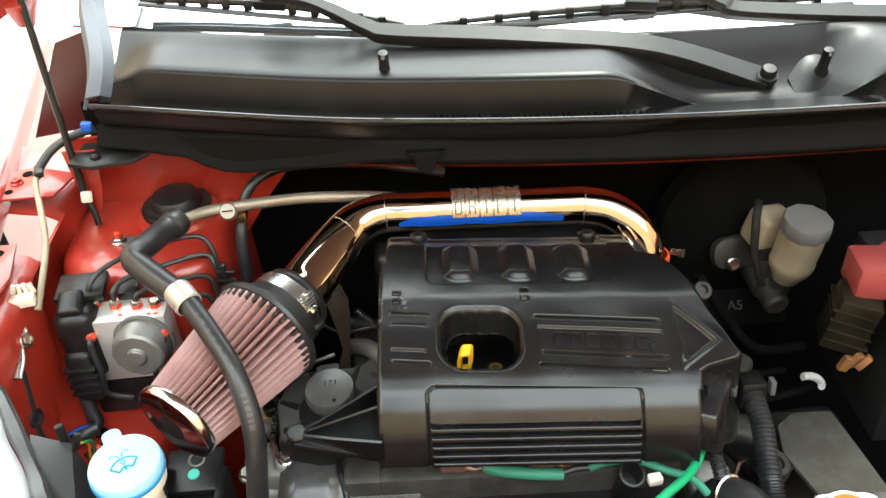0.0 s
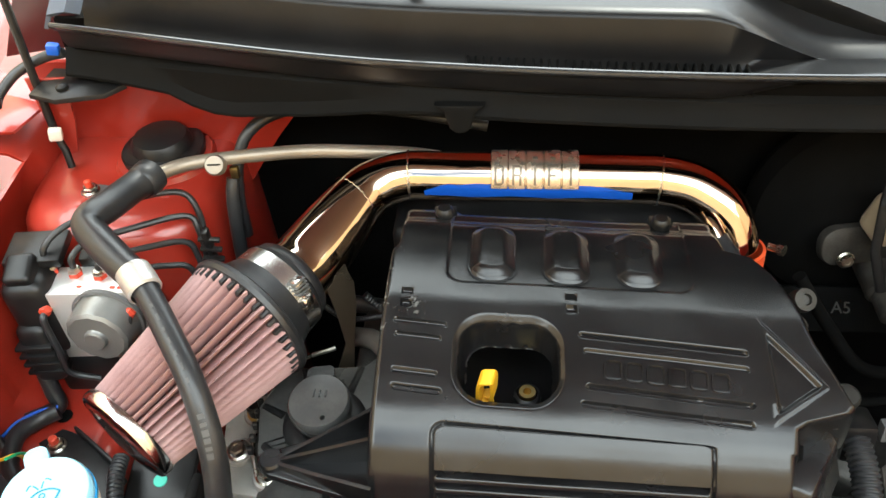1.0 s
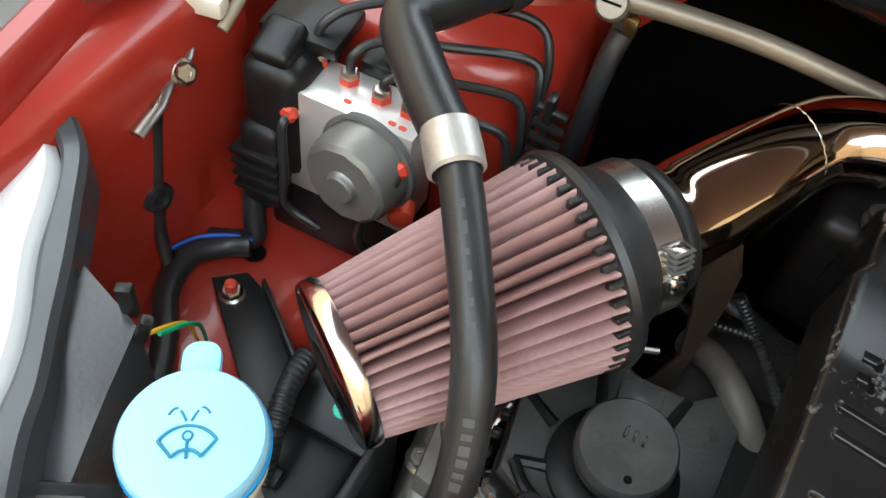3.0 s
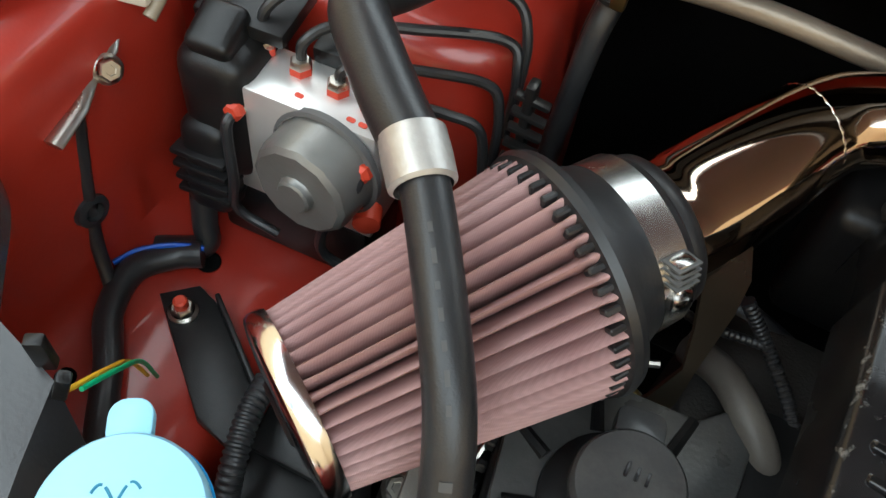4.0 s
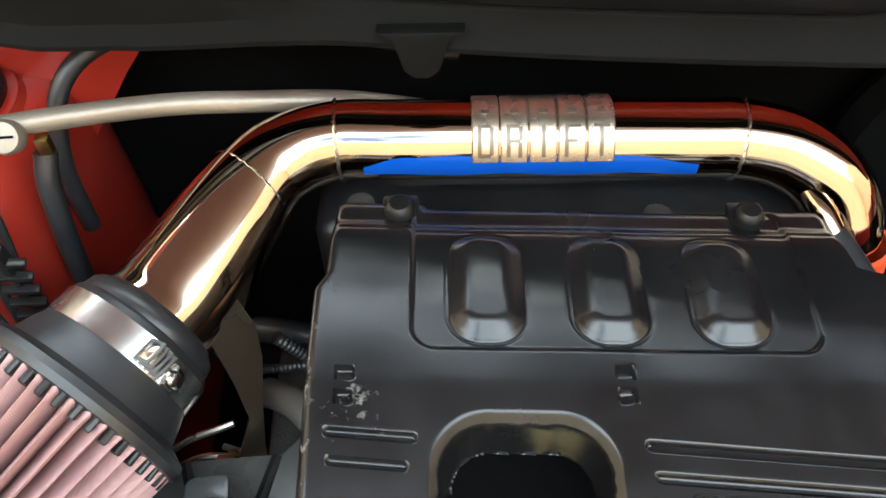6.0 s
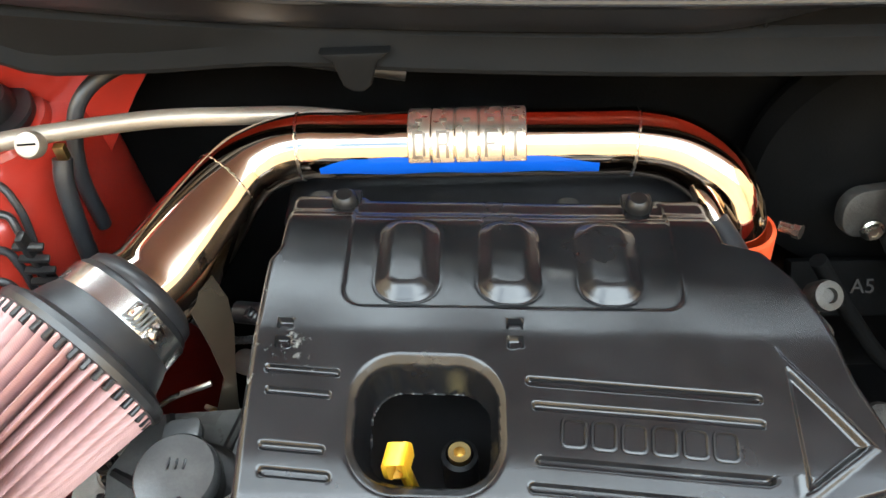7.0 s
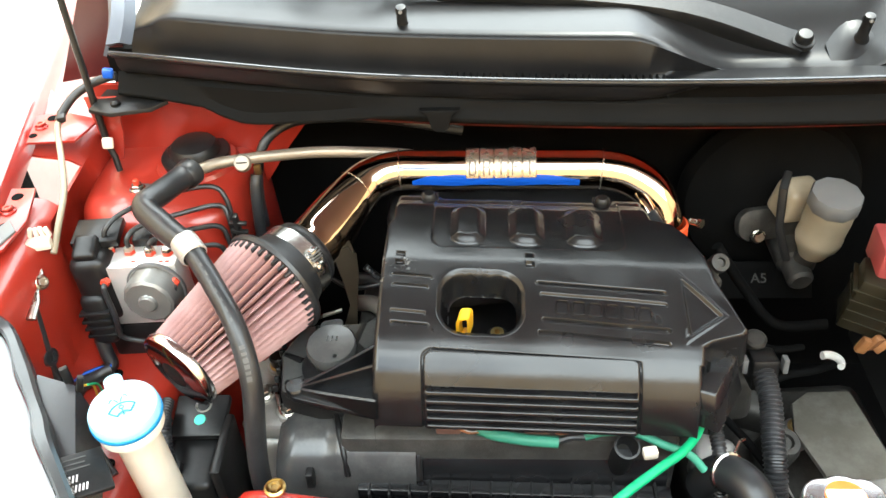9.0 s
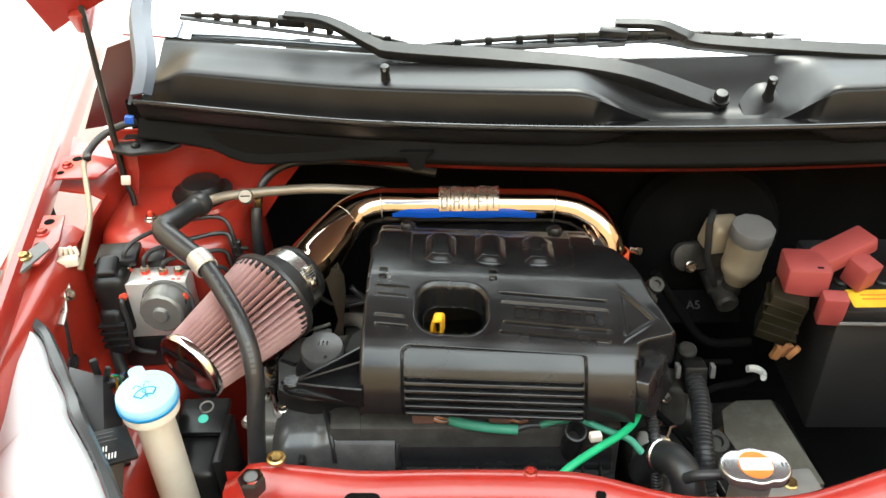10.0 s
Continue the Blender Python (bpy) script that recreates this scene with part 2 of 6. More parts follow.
def lathe(profile, at, axis=(0, 0, 1), seg=32, bm=None):
    """Profile of (radius, height) turned round an axis."""
    bm = bm or bmesh.new()
    m = Matrix.Translation(at) @ Vector(axis).to_track_quat('Z', 'Y').to_matrix().to_4x4()
    rings = []
    for r, h in profile:
        if r < 1e-6:
            rings.append([bm.verts.new(m @ Vector((0, 0, h)))])
        else:
            rings.append([bm.verts.new(m @ Vector((r * math.cos(2 * math.pi * k / seg), r * math.sin(2 * math.pi * k / seg), h)))
                          for k in range(seg)])
    for a, b in zip(rings, rings[1:]):
        for k in range(seg):
            j = (k + 1) % seg
            if len(a) == 1 and len(b) == 1:
                continue
            if len(a) == 1:
                bm.faces.new((a[0], b[j], b[k]))
            elif len(b) == 1:
                bm.faces.new((a[k], a[j], b[0]))
            else:
                bm.faces.new((a[k], a[j], b[j], b[k]))
    return bm


def box(size, m, bevel=0.003, segs=2, bm=None):
    """A box with rounded edges; m is its pose or its centre."""
    b2 = bmesh.new()
    if not isinstance(m, Matrix):
        m = Matrix.Translation(m)
    bmesh.ops.create_cube(b2, size=1.0, matrix=Matrix.Diagonal((*size, 1)))
    if bevel:
        bmesh.ops.bevel(b2, geom=b2.edges[:], offset=bevel, segments=segs, profile=0.5, affect='EDGES')
    b2.transform(m)
    return b2 if bm is None else join(bm, b2)


def join(bm, other):
    me = bpy.data.meshes.new("tmp")
    other.to_mesh(me)
    other.free()
    bm.from_mesh(me)
    bpy.data.meshes.remove(me)
    return bm


def prism(outline, depth, m, bevel=0.001, segs=2):
    """An outline in x, y, extruded by depth along -z, then posed."""
    bm = bmesh.new()
    low = [bm.verts.new((x, y, -depth)) for x, y in outline]
    top = [bm.verts.new((x, y, 0)) for x, y in outline]
    bm.faces.new(top)
    bm.faces.new(low[::-1])
    n = len(outline)
    for k in range(n):
        bm.faces.new((low[k], low[(k + 1) % n], top[(k + 1) % n], top[k]))
    bmesh.ops.recalc_face_normals(bm, faces=bm.faces)
    if bevel:
        rim = [e for e in bm.edges if all(abs(v.co.z) < 1e-9 for v in e.verts)]
        bmesh.ops.bevel(bm, geom=rim, offset=bevel, segments=segs, profile=0.5, affect='EDGES')
    if not isinstance(m, Matrix):
        m = Matrix.Translation(m)
    bm.transform(m)
    return bm


def loft(rows, thick=0.0, bm=None):
    """A sheet through rows of points, with a thickness."""
    bm = bm or bmesh.new()
    vs = [[bm.verts.new(q) for q in r] for r in rows]
    for a, b in zip(vs, vs[1:]):
        for k in range(len(a) - 1):
            bm.faces.new((a[k], a[k + 1], b[k + 1], b[k]))
    if thick:
        bmesh.ops.recalc_face_normals(bm, faces=bm.faces)
        bmesh.ops.solidify(bm, geom=bm.faces[:], thickness=thick)
    return bm


def rounded(w, h, r, n=6, cx=0.0, cy=0.0):
    out = []
    for sx, sy, a0 in ((1, 1, 0), (-1, 1, 90), (-1, -1, 180), (1, -1, 270)):
        for k in range(n + 1):
            a = radians(a0 + 90 * k / n)
            out.append((cx + sx * (w / 2 - r) + r * math.cos(a), cy + sy * (h / 2 - r) + r * math.sin(a)))
    return out


def hexbolt(at, axis=(0, 0, 1), af=0.012, mat=ZINC, parent=None, name="bolt", washer=0.009, head=0.006):
    bm = lathe([(0, -0.002), (washer, -0.002), (washer, 0.0008), (washer * 0.8, 0.0022)], at, axis, 24)
    r = af / 2 / math.cos(radians(30))
    lathe([(r * 0.99, 0.0015), (r, head - 0.001), (r * 0.88, head), (r * 0.5, head), (r * 0.45, head - 0.001), (0, head - 0.001)], at, axis, 6, bm)
    if parent is None:
        return tagged(part(name, bm, mat, None, "", 25), "zinc plated hexagon bolt with a flange", "bolt")
    return part(name, bm, mat, parent, "", 25)


def interp(x, table):
    xs, ys = zip(*table)
    return float(np.interp(x, xs, ys))


def ease(a, b, x):
    t = min(1, max(0, (x - a) / (b - a)))
    return t * t * (3 - 2 * t)


# ---- large structure ----
OCHRE = material("ochre_wall_paint", (0.50, 0.365, 0.215), (0.43, 0.31, 0.18), rough=0.8, scale=3, bump=0.2, bump_scale=40)
# body red with shade mixed into the colour
RED_SHADED = material("shaded_red_paint", (0.060, 0.012, 0.013), (0.042, 0.009, 0.010), rough=0.4, scale=12)

def build_ground():
    bm = bmesh.new()
    bmesh.ops.create_grid(bm, x_segments=40, y_segments=40, size=150.0)
    return solid("ground", bm, CONCRETE, "pale sunlit concrete ground round the car", "ground")


def lip_y(x):
    return 0.793 + 0.146 * (x - 0.42) ** 2


def well(x):
    """0 on the plain cowl, 1 in the hollow round the wiper spindle."""
    return ease(0.24, 0.37, x) * (1 - ease(0.49, 0.58, x))


EDGING = material("glossy_edging", (0.03, 0.032, 0.036), (0.02, 0.021, 0.023), rough=0.16, scale=30)


SLATE = material("slate_grey_rubber", (0.10, 0.115, 0.145), (0.07, 0.08, 0.10), rough=0.4, scale=40)


def build_cowl():
    xs = np.linspace(-0.335, 1.16, 150)
    rows = []
    for x in xs:
        y0, w = lip_y(x), well(x)
        e = ease(-0.335, -0.27, x)
        r = e * (1 - w)
        z0 = 1.02 + 0.008 * ease(0.0, -0.33, x)
        rows.append([(x, y0 + 0.036, z0 - 0.075), (x, y0 + 0.030, z0 - 0.066), (x, y0 + 0.027, z0 - 0.050), (x, y0 + 0.021, z0 - 0.018), (x, y0 + 0.003, z0 - 0.006),
                     (x, y0, z0 - 0.001), (x, y0 + 0.002, z0 + 0.001), (x, y0 + 0.007, z0),
                     (x, y0 + 0.010, z0 - 0.020 * (1 - w)), (x, y0 + 0.016, z0 - 0.030 * (1 - w) - 0.004 * w), (x, y0 + 0.055, z0 - 0.030 * (1 - w) - 0.014 * w),
                     (x, y0 + 0.061, z0 - 0.020 * (1 - w) - 0.018 * w), (x, y0 + 0.060, z0 + 0.016 * r - 0.022 * w),
                     (x, y0 + 0.064, z0 + 0.0205 * r - 0.026 * w), (x, y0 + 0.075, z0 + 0.022 * r - 0.030 * w),
                     (x, y0 + 0.115, z0 + 0.018 * r + 0.006 - 0.030 * w), (x, y0 + 0.150, z0 + 0.024 - 0.008 * w),
                     (x, y0 + 0.158, z0 + 0.027), (x, y0 + 0.166, z0 + 0.026), (x, y0 + 0.169, z0 + 0.020)])
    cowl = thing("cowl_panel", (0.3, 0.83, 0.94), "satin black plastic cowl panel below the windscreen", "cowl panel", kind="structure")
    part("cowl_skin", loft([r[4:] for r in rows]), COWLP, cowl, angle=50)
    # skirt takes the darker seal black as the lip's shade
    part("skirt", loft([r[:5] for r in rows]), SEAL_SHADE, cowl, "skirt under the lip, its shade put in as dull black", angle=50)
    # ribs of the air grille in the trough, darkened with the seal's black
    bm = bmesh.new()
    for k in range(34):
        x = 0.045 + k * 0.0072
        box((0.0026, 0.036, 0.010), (x, lip_y(x) + 0.036, 0.996), 0.0008, 1, bm)
    part("air_grille", bm, SEAL_SHADE, cowl)
    # glossy edging on the lip, lightened and enlarged to carry its highlight
    line = [(x, lip_y(x) + 0.0005, 1.0205 + 0.008 * ease(0.0, -0.33, x)) for x in np.linspace(-0.335, 1.16, 90)]
    part("lip_edging", sweep(line, 0.0028, 10), EDGING, cowl, "glossy edging")
    # hanging tab in the middle of the skirt
    part("drain_tab", prism([(-0.022, 0), (-0.014, -0.006), (-0.009, -0.022), (-0.004, -0.026), (0.004, -0.026), (0.009, -0.022), (0.014, -0.006), (0.022, 0)],
                            0.010, pose(0.04, lip_y(0.04) + 0.004, 0.980, 80, 0, 0), 0.002), SEAL_SHADE, cowl)
    # fold at the end by the fender
    rows = []
    for k in range(19):
        u = k / 18
        x = -0.336 - 0.020 * u + 0.005 * math.sin(u * 7.0)
        y, z = 0.885 + 0.17 * u, 1.020 + 0.115 * u
        rows.append([(x - 0.007, y, z), (x - 0.003, y + 0.004, z + 0.010), (x + 0.006, y + 0.010, z + 0.011), (x + 0.011, y + 0.024, z + 0.002)])
    part("end_fold", loft(rows, 0.004), SLATE, cowl, "grey rubber fold")
    for x, y, z, s in ((-0.002, 0.905, 1.036, 1.0), (0.505, 0.908, 1.006, 1.15)):
        noz = part("washer_nozzle", lathe([(0.010, -0.004), (0.009, 0.002), (0.0062, 0.008), (0.0058, 0.020 * s), (0.0066, 0.024 * s),
                                           (0.0055, 0.029 * s), (0, 0.030 * s)], (x, y, z), (0, -0.25, 1), 16), BLACK, cowl)
        part("jet", lathe([(0.0022, 0), (0.0022, 0.003), (0, 0.003)], (x, y - 0.0115, z + 0.024 * s), (0, -1, 0.3), 10), GREYCAP, noz)
    # raised saddle that carries the second nozzle
    part("nozzle_saddle", loft([[(0.505 + dx, 0.885 + 0.02 * k, 0.992 + 0.016 * math.sin(k / 4 * math.pi) * (1 - (dx / 0.035) ** 2) + 0.006 * k)
                                 for dx in np.linspace(-0.035, 0.035, 7)] for k in range(5)], 0.003), COWLP, cowl)
    return cowl


def build_firewall():
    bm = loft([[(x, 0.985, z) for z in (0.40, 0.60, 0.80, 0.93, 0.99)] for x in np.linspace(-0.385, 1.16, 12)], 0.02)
    solid("firewall", bm, DARK, "black padded firewall behind the engine, its deep shade put into the colour", "firewall")
    # folded red seam that shows under the cowl
    rows = []
    for x in np.linspace(-0.32, 1.10, 60):
        y = lip_y(x) + 0.041
        rows.append([(x, y + 0.035, 0.918), (x, y + 0.014, 0.936), (x, y + 0.002, 0.944), (x, y - 0.003, 0.949), (x, y - 0.001, 0.953), (x, y + 0.03, 0.960)])
    solid("cowl_seam", loft(rows, 0.002), RED_IN, "red painted cowl seam under the black panel", "body panel")
    # red upper wall by the suspension tower
    rows = []
    for k in range(14):
        x = -0.40 + 0.04 * k
        low = 0.80 + 0.135 * ease(-0.23, -0.10, x)
        rows.append([(x, 0.925 - 0.045 * ease(-0.2, 0.1, x) + 0.002 * math.sin(k * 1.3), low + (0.965 - low) * v) for v in (0, 0.3, 0.6, 0.85, 1)])
    solid("wall_by_tower", loft(rows, 0.006), RED_IN, "red painted bulkhead behind the suspension tower", "body panel")
    # soft rubber seal strip with a wavy lower edge
    rows = []
    for k in range(70):
        x = -0.345 + k * 0.0215
        y = lip_y(x) + 0.020
        drop = 0.012 * ease(-0.235, -0.205, x) - 0.010 * ease(-0.19, -0.12, x) + 0.004 * ease(-0.1, 0.1, x)
        z = 0.985 - drop - 0.018 * ease(-0.34, -0.1, x) + 0.019 * ease(-0.15, 0.02, x) + 0.006
        rows.append([(x, y + 0.006, 0.992), (x, y - 0.002, 0.985), (x, y - 0.004, z - 0.010), (x, y - 0.012, z - 0.018), (x, y - 0.012, z - 0.021), (x, y + 0.01, z - 0.023)])
    solid("cowl_seal", loft(rows, 0.002), SEAL_SHADE, "black rubber seal strip under the cowl", "seal")


def fender_x(y):
    return 0.018 - 0.22 * (y - 0.66)


def build_fender():
    """Inner wing, its flange and the outer fender that falls away from it."""
    rows = []
    for y in np.linspace(0.20, 1.30, 45):
        dx = fender_x(y)
        lift = 0.03 * (y - 0.6) - 0.018
        rows.append([(-0.470 + dx, y, 0.45), (-0.468 + dx, y, 0.80), (-0.464 + dx, y, 0.915 + lift), (-0.455 + dx, y, 0.946 + lift),
                     (-0.445 + dx, y, 0.954 + lift), (-0.437 + dx, y, 0.952 + lift), (-0.432 + dx, y, 0.945 + lift), (-0.430 + dx, y, 0.925 + lift * 0.8)])
    solid("outer_fender", loft(rows, 0.003), RED, "glossy red front fender edge", "fender")
    rows = []
    for y in np.linspace(0.30, 0.98, 60):
        dx = -0.135 * (y - 0.60)
        b = 0.004 * math.sin(y * 40)
        f = ease(0.60, 0.66, y)
        k = -0.022 * ease(0.728, 0.742, y) * (1 - ease(0.84, 0.86, y))       # the panel steps back behind the headlight pillar
        rows.append([(-0.432 + dx, y, 0.928), (-0.425 + dx, y, 0.918), (-0.405 + dx, y, 0.914), (-0.390 + dx * 0.6, y, 0.910), (-0.382 + dx * 0.4, y, 0.900),
                     (-0.380 + dx * 0.3 + k, y, 0.86), (-0.384 + b + k, y, 0.80), (-0.388 + k * 0.5, y, 0.745), (-0.376, y, 0.728 + 0.004 * f), (-0.350, y, 0.724), (-0.310, y, 0.722),
                     (-0.285, y, 0.716), (-0.276, y, 0.700), (-0.272, y, 0.60), (-0.270, y, 0.45)])
    wing = thing("inner_wing", (-0.36, 0.62, 0.45), "red painted inner wing and frame rail with dust", "body panel", kind="structure")
    skin = loft(rows)
    gone = [f for f in skin.faces if 0.762 < f.calc_center_median().y < 0.838 and f.calc_center_median().z > 0.898]
    bmesh.ops.delete(skin, geom=gone, context='FACES')
    bmesh.ops.solidify(skin, geom=skin.faces[:], thickness=0.003)
    part("wing_skin", skin, RED_IN, wing, angle=50)
    # near-black sheets in place of the deep shade inside the wing
    part("wing_shade_plate", box((0.075, 0.10, 0.004), pose(-0.440, 0.800, 0.80, 0, 25, 0), 0), DARK, wing, "near-black plate standing in for the shade inside the wing")
    part("wing_shade_sheet", box((0.004, 0.110, 0.125), pose(-0.466, 0.800, 0.862, 0, 0, 12), 0), DARK, wing, "near-black sheet put in for the shade behind the opening")
    # punched flange plate with holes and a bolt
    plate = part("flange_plate", prism([(-0.456, 0.757), (-0.408, 0.759), (-0.392, 0.700), (-0.396, 0.652), (-0.432, 0.640)], 0.003,
                                       pose(0, 0, 0.9275), 0.001), RED, wing, "red flange plate with punched holes")
    for x, y, r in ((-0.421, 0.742, 0.0058), (-0.412, 0.690, 0.0055)):
        part("hole", lathe([(r * 1.15, -0.0004), (r, 0.0005), (r * 0.95, 0.0002), (0, 0.0002)], (x, y, 0.9278), (0, 0, 1), 20), DARK, plate)
    hexbolt((-0.419, 0.716, 0.9282), (0, 0, 1), 0.010, RED, wing, washer=0.0085, head=0.005)
    # second punched plate behind the opening
    rear = part("flange_plate", prism([(-0.474, 0.842), (-0.396, 0.846), (-0.384, 0.895), (-0.440, 0.915), (-0.486, 0.90)], 0.003, pose(0, 0, 0.9330), 0.001), RED, wing, "red flange plate with punched holes")
    for x, y, r in ((-0.452, 0.858, 0.0045), (-0.444, 0.898, 0.0060)):
        part("hole", lathe([(r * 1.15, -0.0004), (r, 0.0005), (r * 0.95, 0.0002), (0, 0.0002)], (x, y, 0.9333), (0, 0, 1), 20), DARK, rear)
    hexbolt((-0.450, 0.878, 0.9335), (0, 0, 1), 0.010, RED, wing, washer=0.008, head=0.005)
    # upright end panel between the fender and the cowl, shade painted in as maroon
    part("end_panel", prism([(-0.458, 0.943), (-0.394, 1.067), (-0.339, 1.085), (-0.342, 1.038), (-0.379, 0.955)], 0.004, pose(0, 0.970, 0, 90, 0, 0), 0.001), RED_SHADED, wing, "red end panel below the hinge, shade painted in as dark maroon")
    # bracket that carries the foot of the bonnet stay
    part("stay_bracket", prism([(-0.020, 0.050), (0.018, 0.048), (0.014, 0.0), (0.006, -0.034), (-0.006, -0.036), (-0.014, 0.0)], 0.003, pose(-0.368, 0.882, 0.918, 84, 0, 8), 0.001), RED_IN, wing, "red stay bracket")
    hexbolt((-0.416, 0.659, 0.932), (0, 0, 1), 0.010, GOLDZ, wing, washer=0.009, head=0.005)
    part("grey_bracket", prism([(-0.016, -0.07), (0.012, -0.075), (0.016, 0.030), (-0.004, 0.045)], 0.004, pose(-0.417, 0.655, 0.9300, 0, 0, -14), 0.001), GREYCAP, wing,
         "dark grey headlight bracket")
    for x, y, z, r in ((-0.345, 0.665, 0.7255, 0.006), (-0.365, 0.56, 0.727, 0.005), (-0.31, 0.54, 0.7245, 0.006)):
        part("hole", lathe([(r * 1.3, 0), (r, 0.0012), (r * 0.95, 0.0006), (0, 0.0004)], (x, y, z), (0, 0, 1), 18), DARK, wing)


def build_tower():
    """Suspension tower: a rounded block that runs into the wing."""
    rows = []
    cx, cy = -0.302, 0.875
    for z, k in ((0.45, 1.14), (0.70, 1.10), (0.80, 1.06), (0.845, 1.03), (0.862, 0.99), (0.870, 0.93), (0.873, 0.84), (0.874, 0.6), (0.874, 0.4), (0.872, 0.0)):
        ring = []
        for j in range(49):
            a = 2 * math.pi * j / 48
            c, s_ = math.cos(a), math.sin(a)
            p = 3.4
            r = 1 / (abs(c) ** p + abs(s_) ** p) ** (1 / p)
            x, y = cx + 0.098 * k * r * c, cy + 0.112 * k * r * s_
            bump = 0.004 * math.exp(-((x + 0.34) ** 2 + (y - 0.80) ** 2) / 0.0012) if z > 0.84 else 0
            ring.append((x, y, z + bump))
        rows.append(ring)
    tower = thing("suspension_tower", (cx, cy, 0.45), "red painted suspension tower with a dusty top", "body panel", kind="structure")
    part("tower_skin", loft(rows), RED_IN, tower, angle=60)
    d = (-0.272, 0.886, 0.884)
    part("rubber_dome", lathe([(0.041, -0.012), (0.0425, 0.002), (0.041, 0.004), (0.034, 0.0045), (0.0315, 0.006), (0.0300, 0.012), (0.0265, 0.017), (0.018, 0.0195), (0.0, 0.0205)], d, (0, 0, 1), 40),
         BLACK, tower, "black rubber dome cap over the strut mount")
    part("seat_ring", lathe([(0.052, -0.012), (0.048, -0.005), (0.040, -0.004)], d, (0, 0, 1), 40), RED_IN, tower)
    st = (-0.327, 0.823, 0.877)
    part("mount_ear", prism(rounded(0.036, 0.020, 0.009), 0.003, pose(-0.320, 0.824, 0.8785, 0, 0, -8), 0.001), GREYCAP, tower)
    hexbolt((st[0], st[1], 0.8790), (0, 0, 1), 0.012, ZINC, tower, name="nut")
    part("stud", lathe([(0.0035, 0), (0.0035, 0.014), (0.002, 0.015), (0, 0.015)], st, (0, 0, 1), 12), REDMARK, tower)


def build_windscreen():
    rows = []
    for x in np.linspace(-0.40, 1.25, 40):
        y0 = lip_y(min(max(x, -0.38), 1.2)) + 0.160
        z0 = 1.040 + 0.020 * ease(0.05, -0.40, x)
        rows.append([(x, y0 + v, z0 + 0.53 * v - 0.02 * v * v) for v in np.linspace(0, 0.95, 16)])
    solid("window_1", loft(rows, 0.005), GLASSM, "windscreen as pale mirror metal, to brighten its sky reflection", "windscreen")


def build_bonnet():
    """The open bonnet, hinged at the cowl, leaning back above the bay."""
    rows = []
    for u in np.linspace(0, 1, 24):
        row = []
        for x in np.linspace(-0.44, 1.22, 40):
            c = (x - 0.39) / 0.83
            hem = 0.09 * abs(c) ** 5
            y = 0.91 + 0.02 * abs(c) ** 2 - 0.56 * u - 0.04 * math.sin(math.pi * u)
            z = 1.205 - hem * (1 - u) + 0.73 * u + 0.02 * math.sin(math.pi * u) + 0.035 * (1 - c * c)
            row.append((x, y, z))
        rows.append(row)
    bonnet = thing("bonnet", (0.39, 0.95, 1.19), "open glossy red bonnet above the engine bay", "bonnet", kind="structure")
    part("bonnet_skin", loft(rows, 0.012), RED, bonnet, angle=50)
    part("hinge_arm", box((0.02, 0.10, 0.035), pose(-0.395, 0.955, 1.145, 30, 0, 0), 0.004), RED_IN, bonnet, "red hinge arm at the rear corner")
    # pressed inner panel that lines the underside, its shade put in as maroon
    rows = []
    for u in np.linspace(0.004, 0.975, 12):
        rows.append([(x, 0.905 - 0.56 * u - 0.065 * math.sin(math.pi * u) - 0.004, 1.190 + 0.73 * u) for x in np.linspace(-0.415, 1.195, 14)])
    part("inner_panel", loft(rows, 0.008), RED_SHADED, bonnet, "red inner panel with its shade painted in as dull maroon")
    return bonnet


def build_prop():
    rod = thing("bonnet_prop", (-0.372, 0.872, 0.905), "thin black bonnet stay standing on the wing", "bonnet stay")
    top = (-0.392, 0.930, 1.24)
    part("rod", sweep(smooth_line([(-0.372, 0.872, 0.908), (-0.377, 0.885, 0.99), (-0.384, 0.905, 1.10), top], 6), 0.0042, 10), BLACK, rod)
    part("clip", box((0.013, 0.010, 0.012), pose(-0.368, 0.866, 0.916, 0, 10, 20), 0.002), WHITE, rod, "white plastic clip at the foot")
    part("foot", sweep([(-0.372, 0.872, 0.91), (-0.366, 0.868, 0.895), (-0.363, 0.862, 0.878)], 0.004, 8), BLACK, rod)


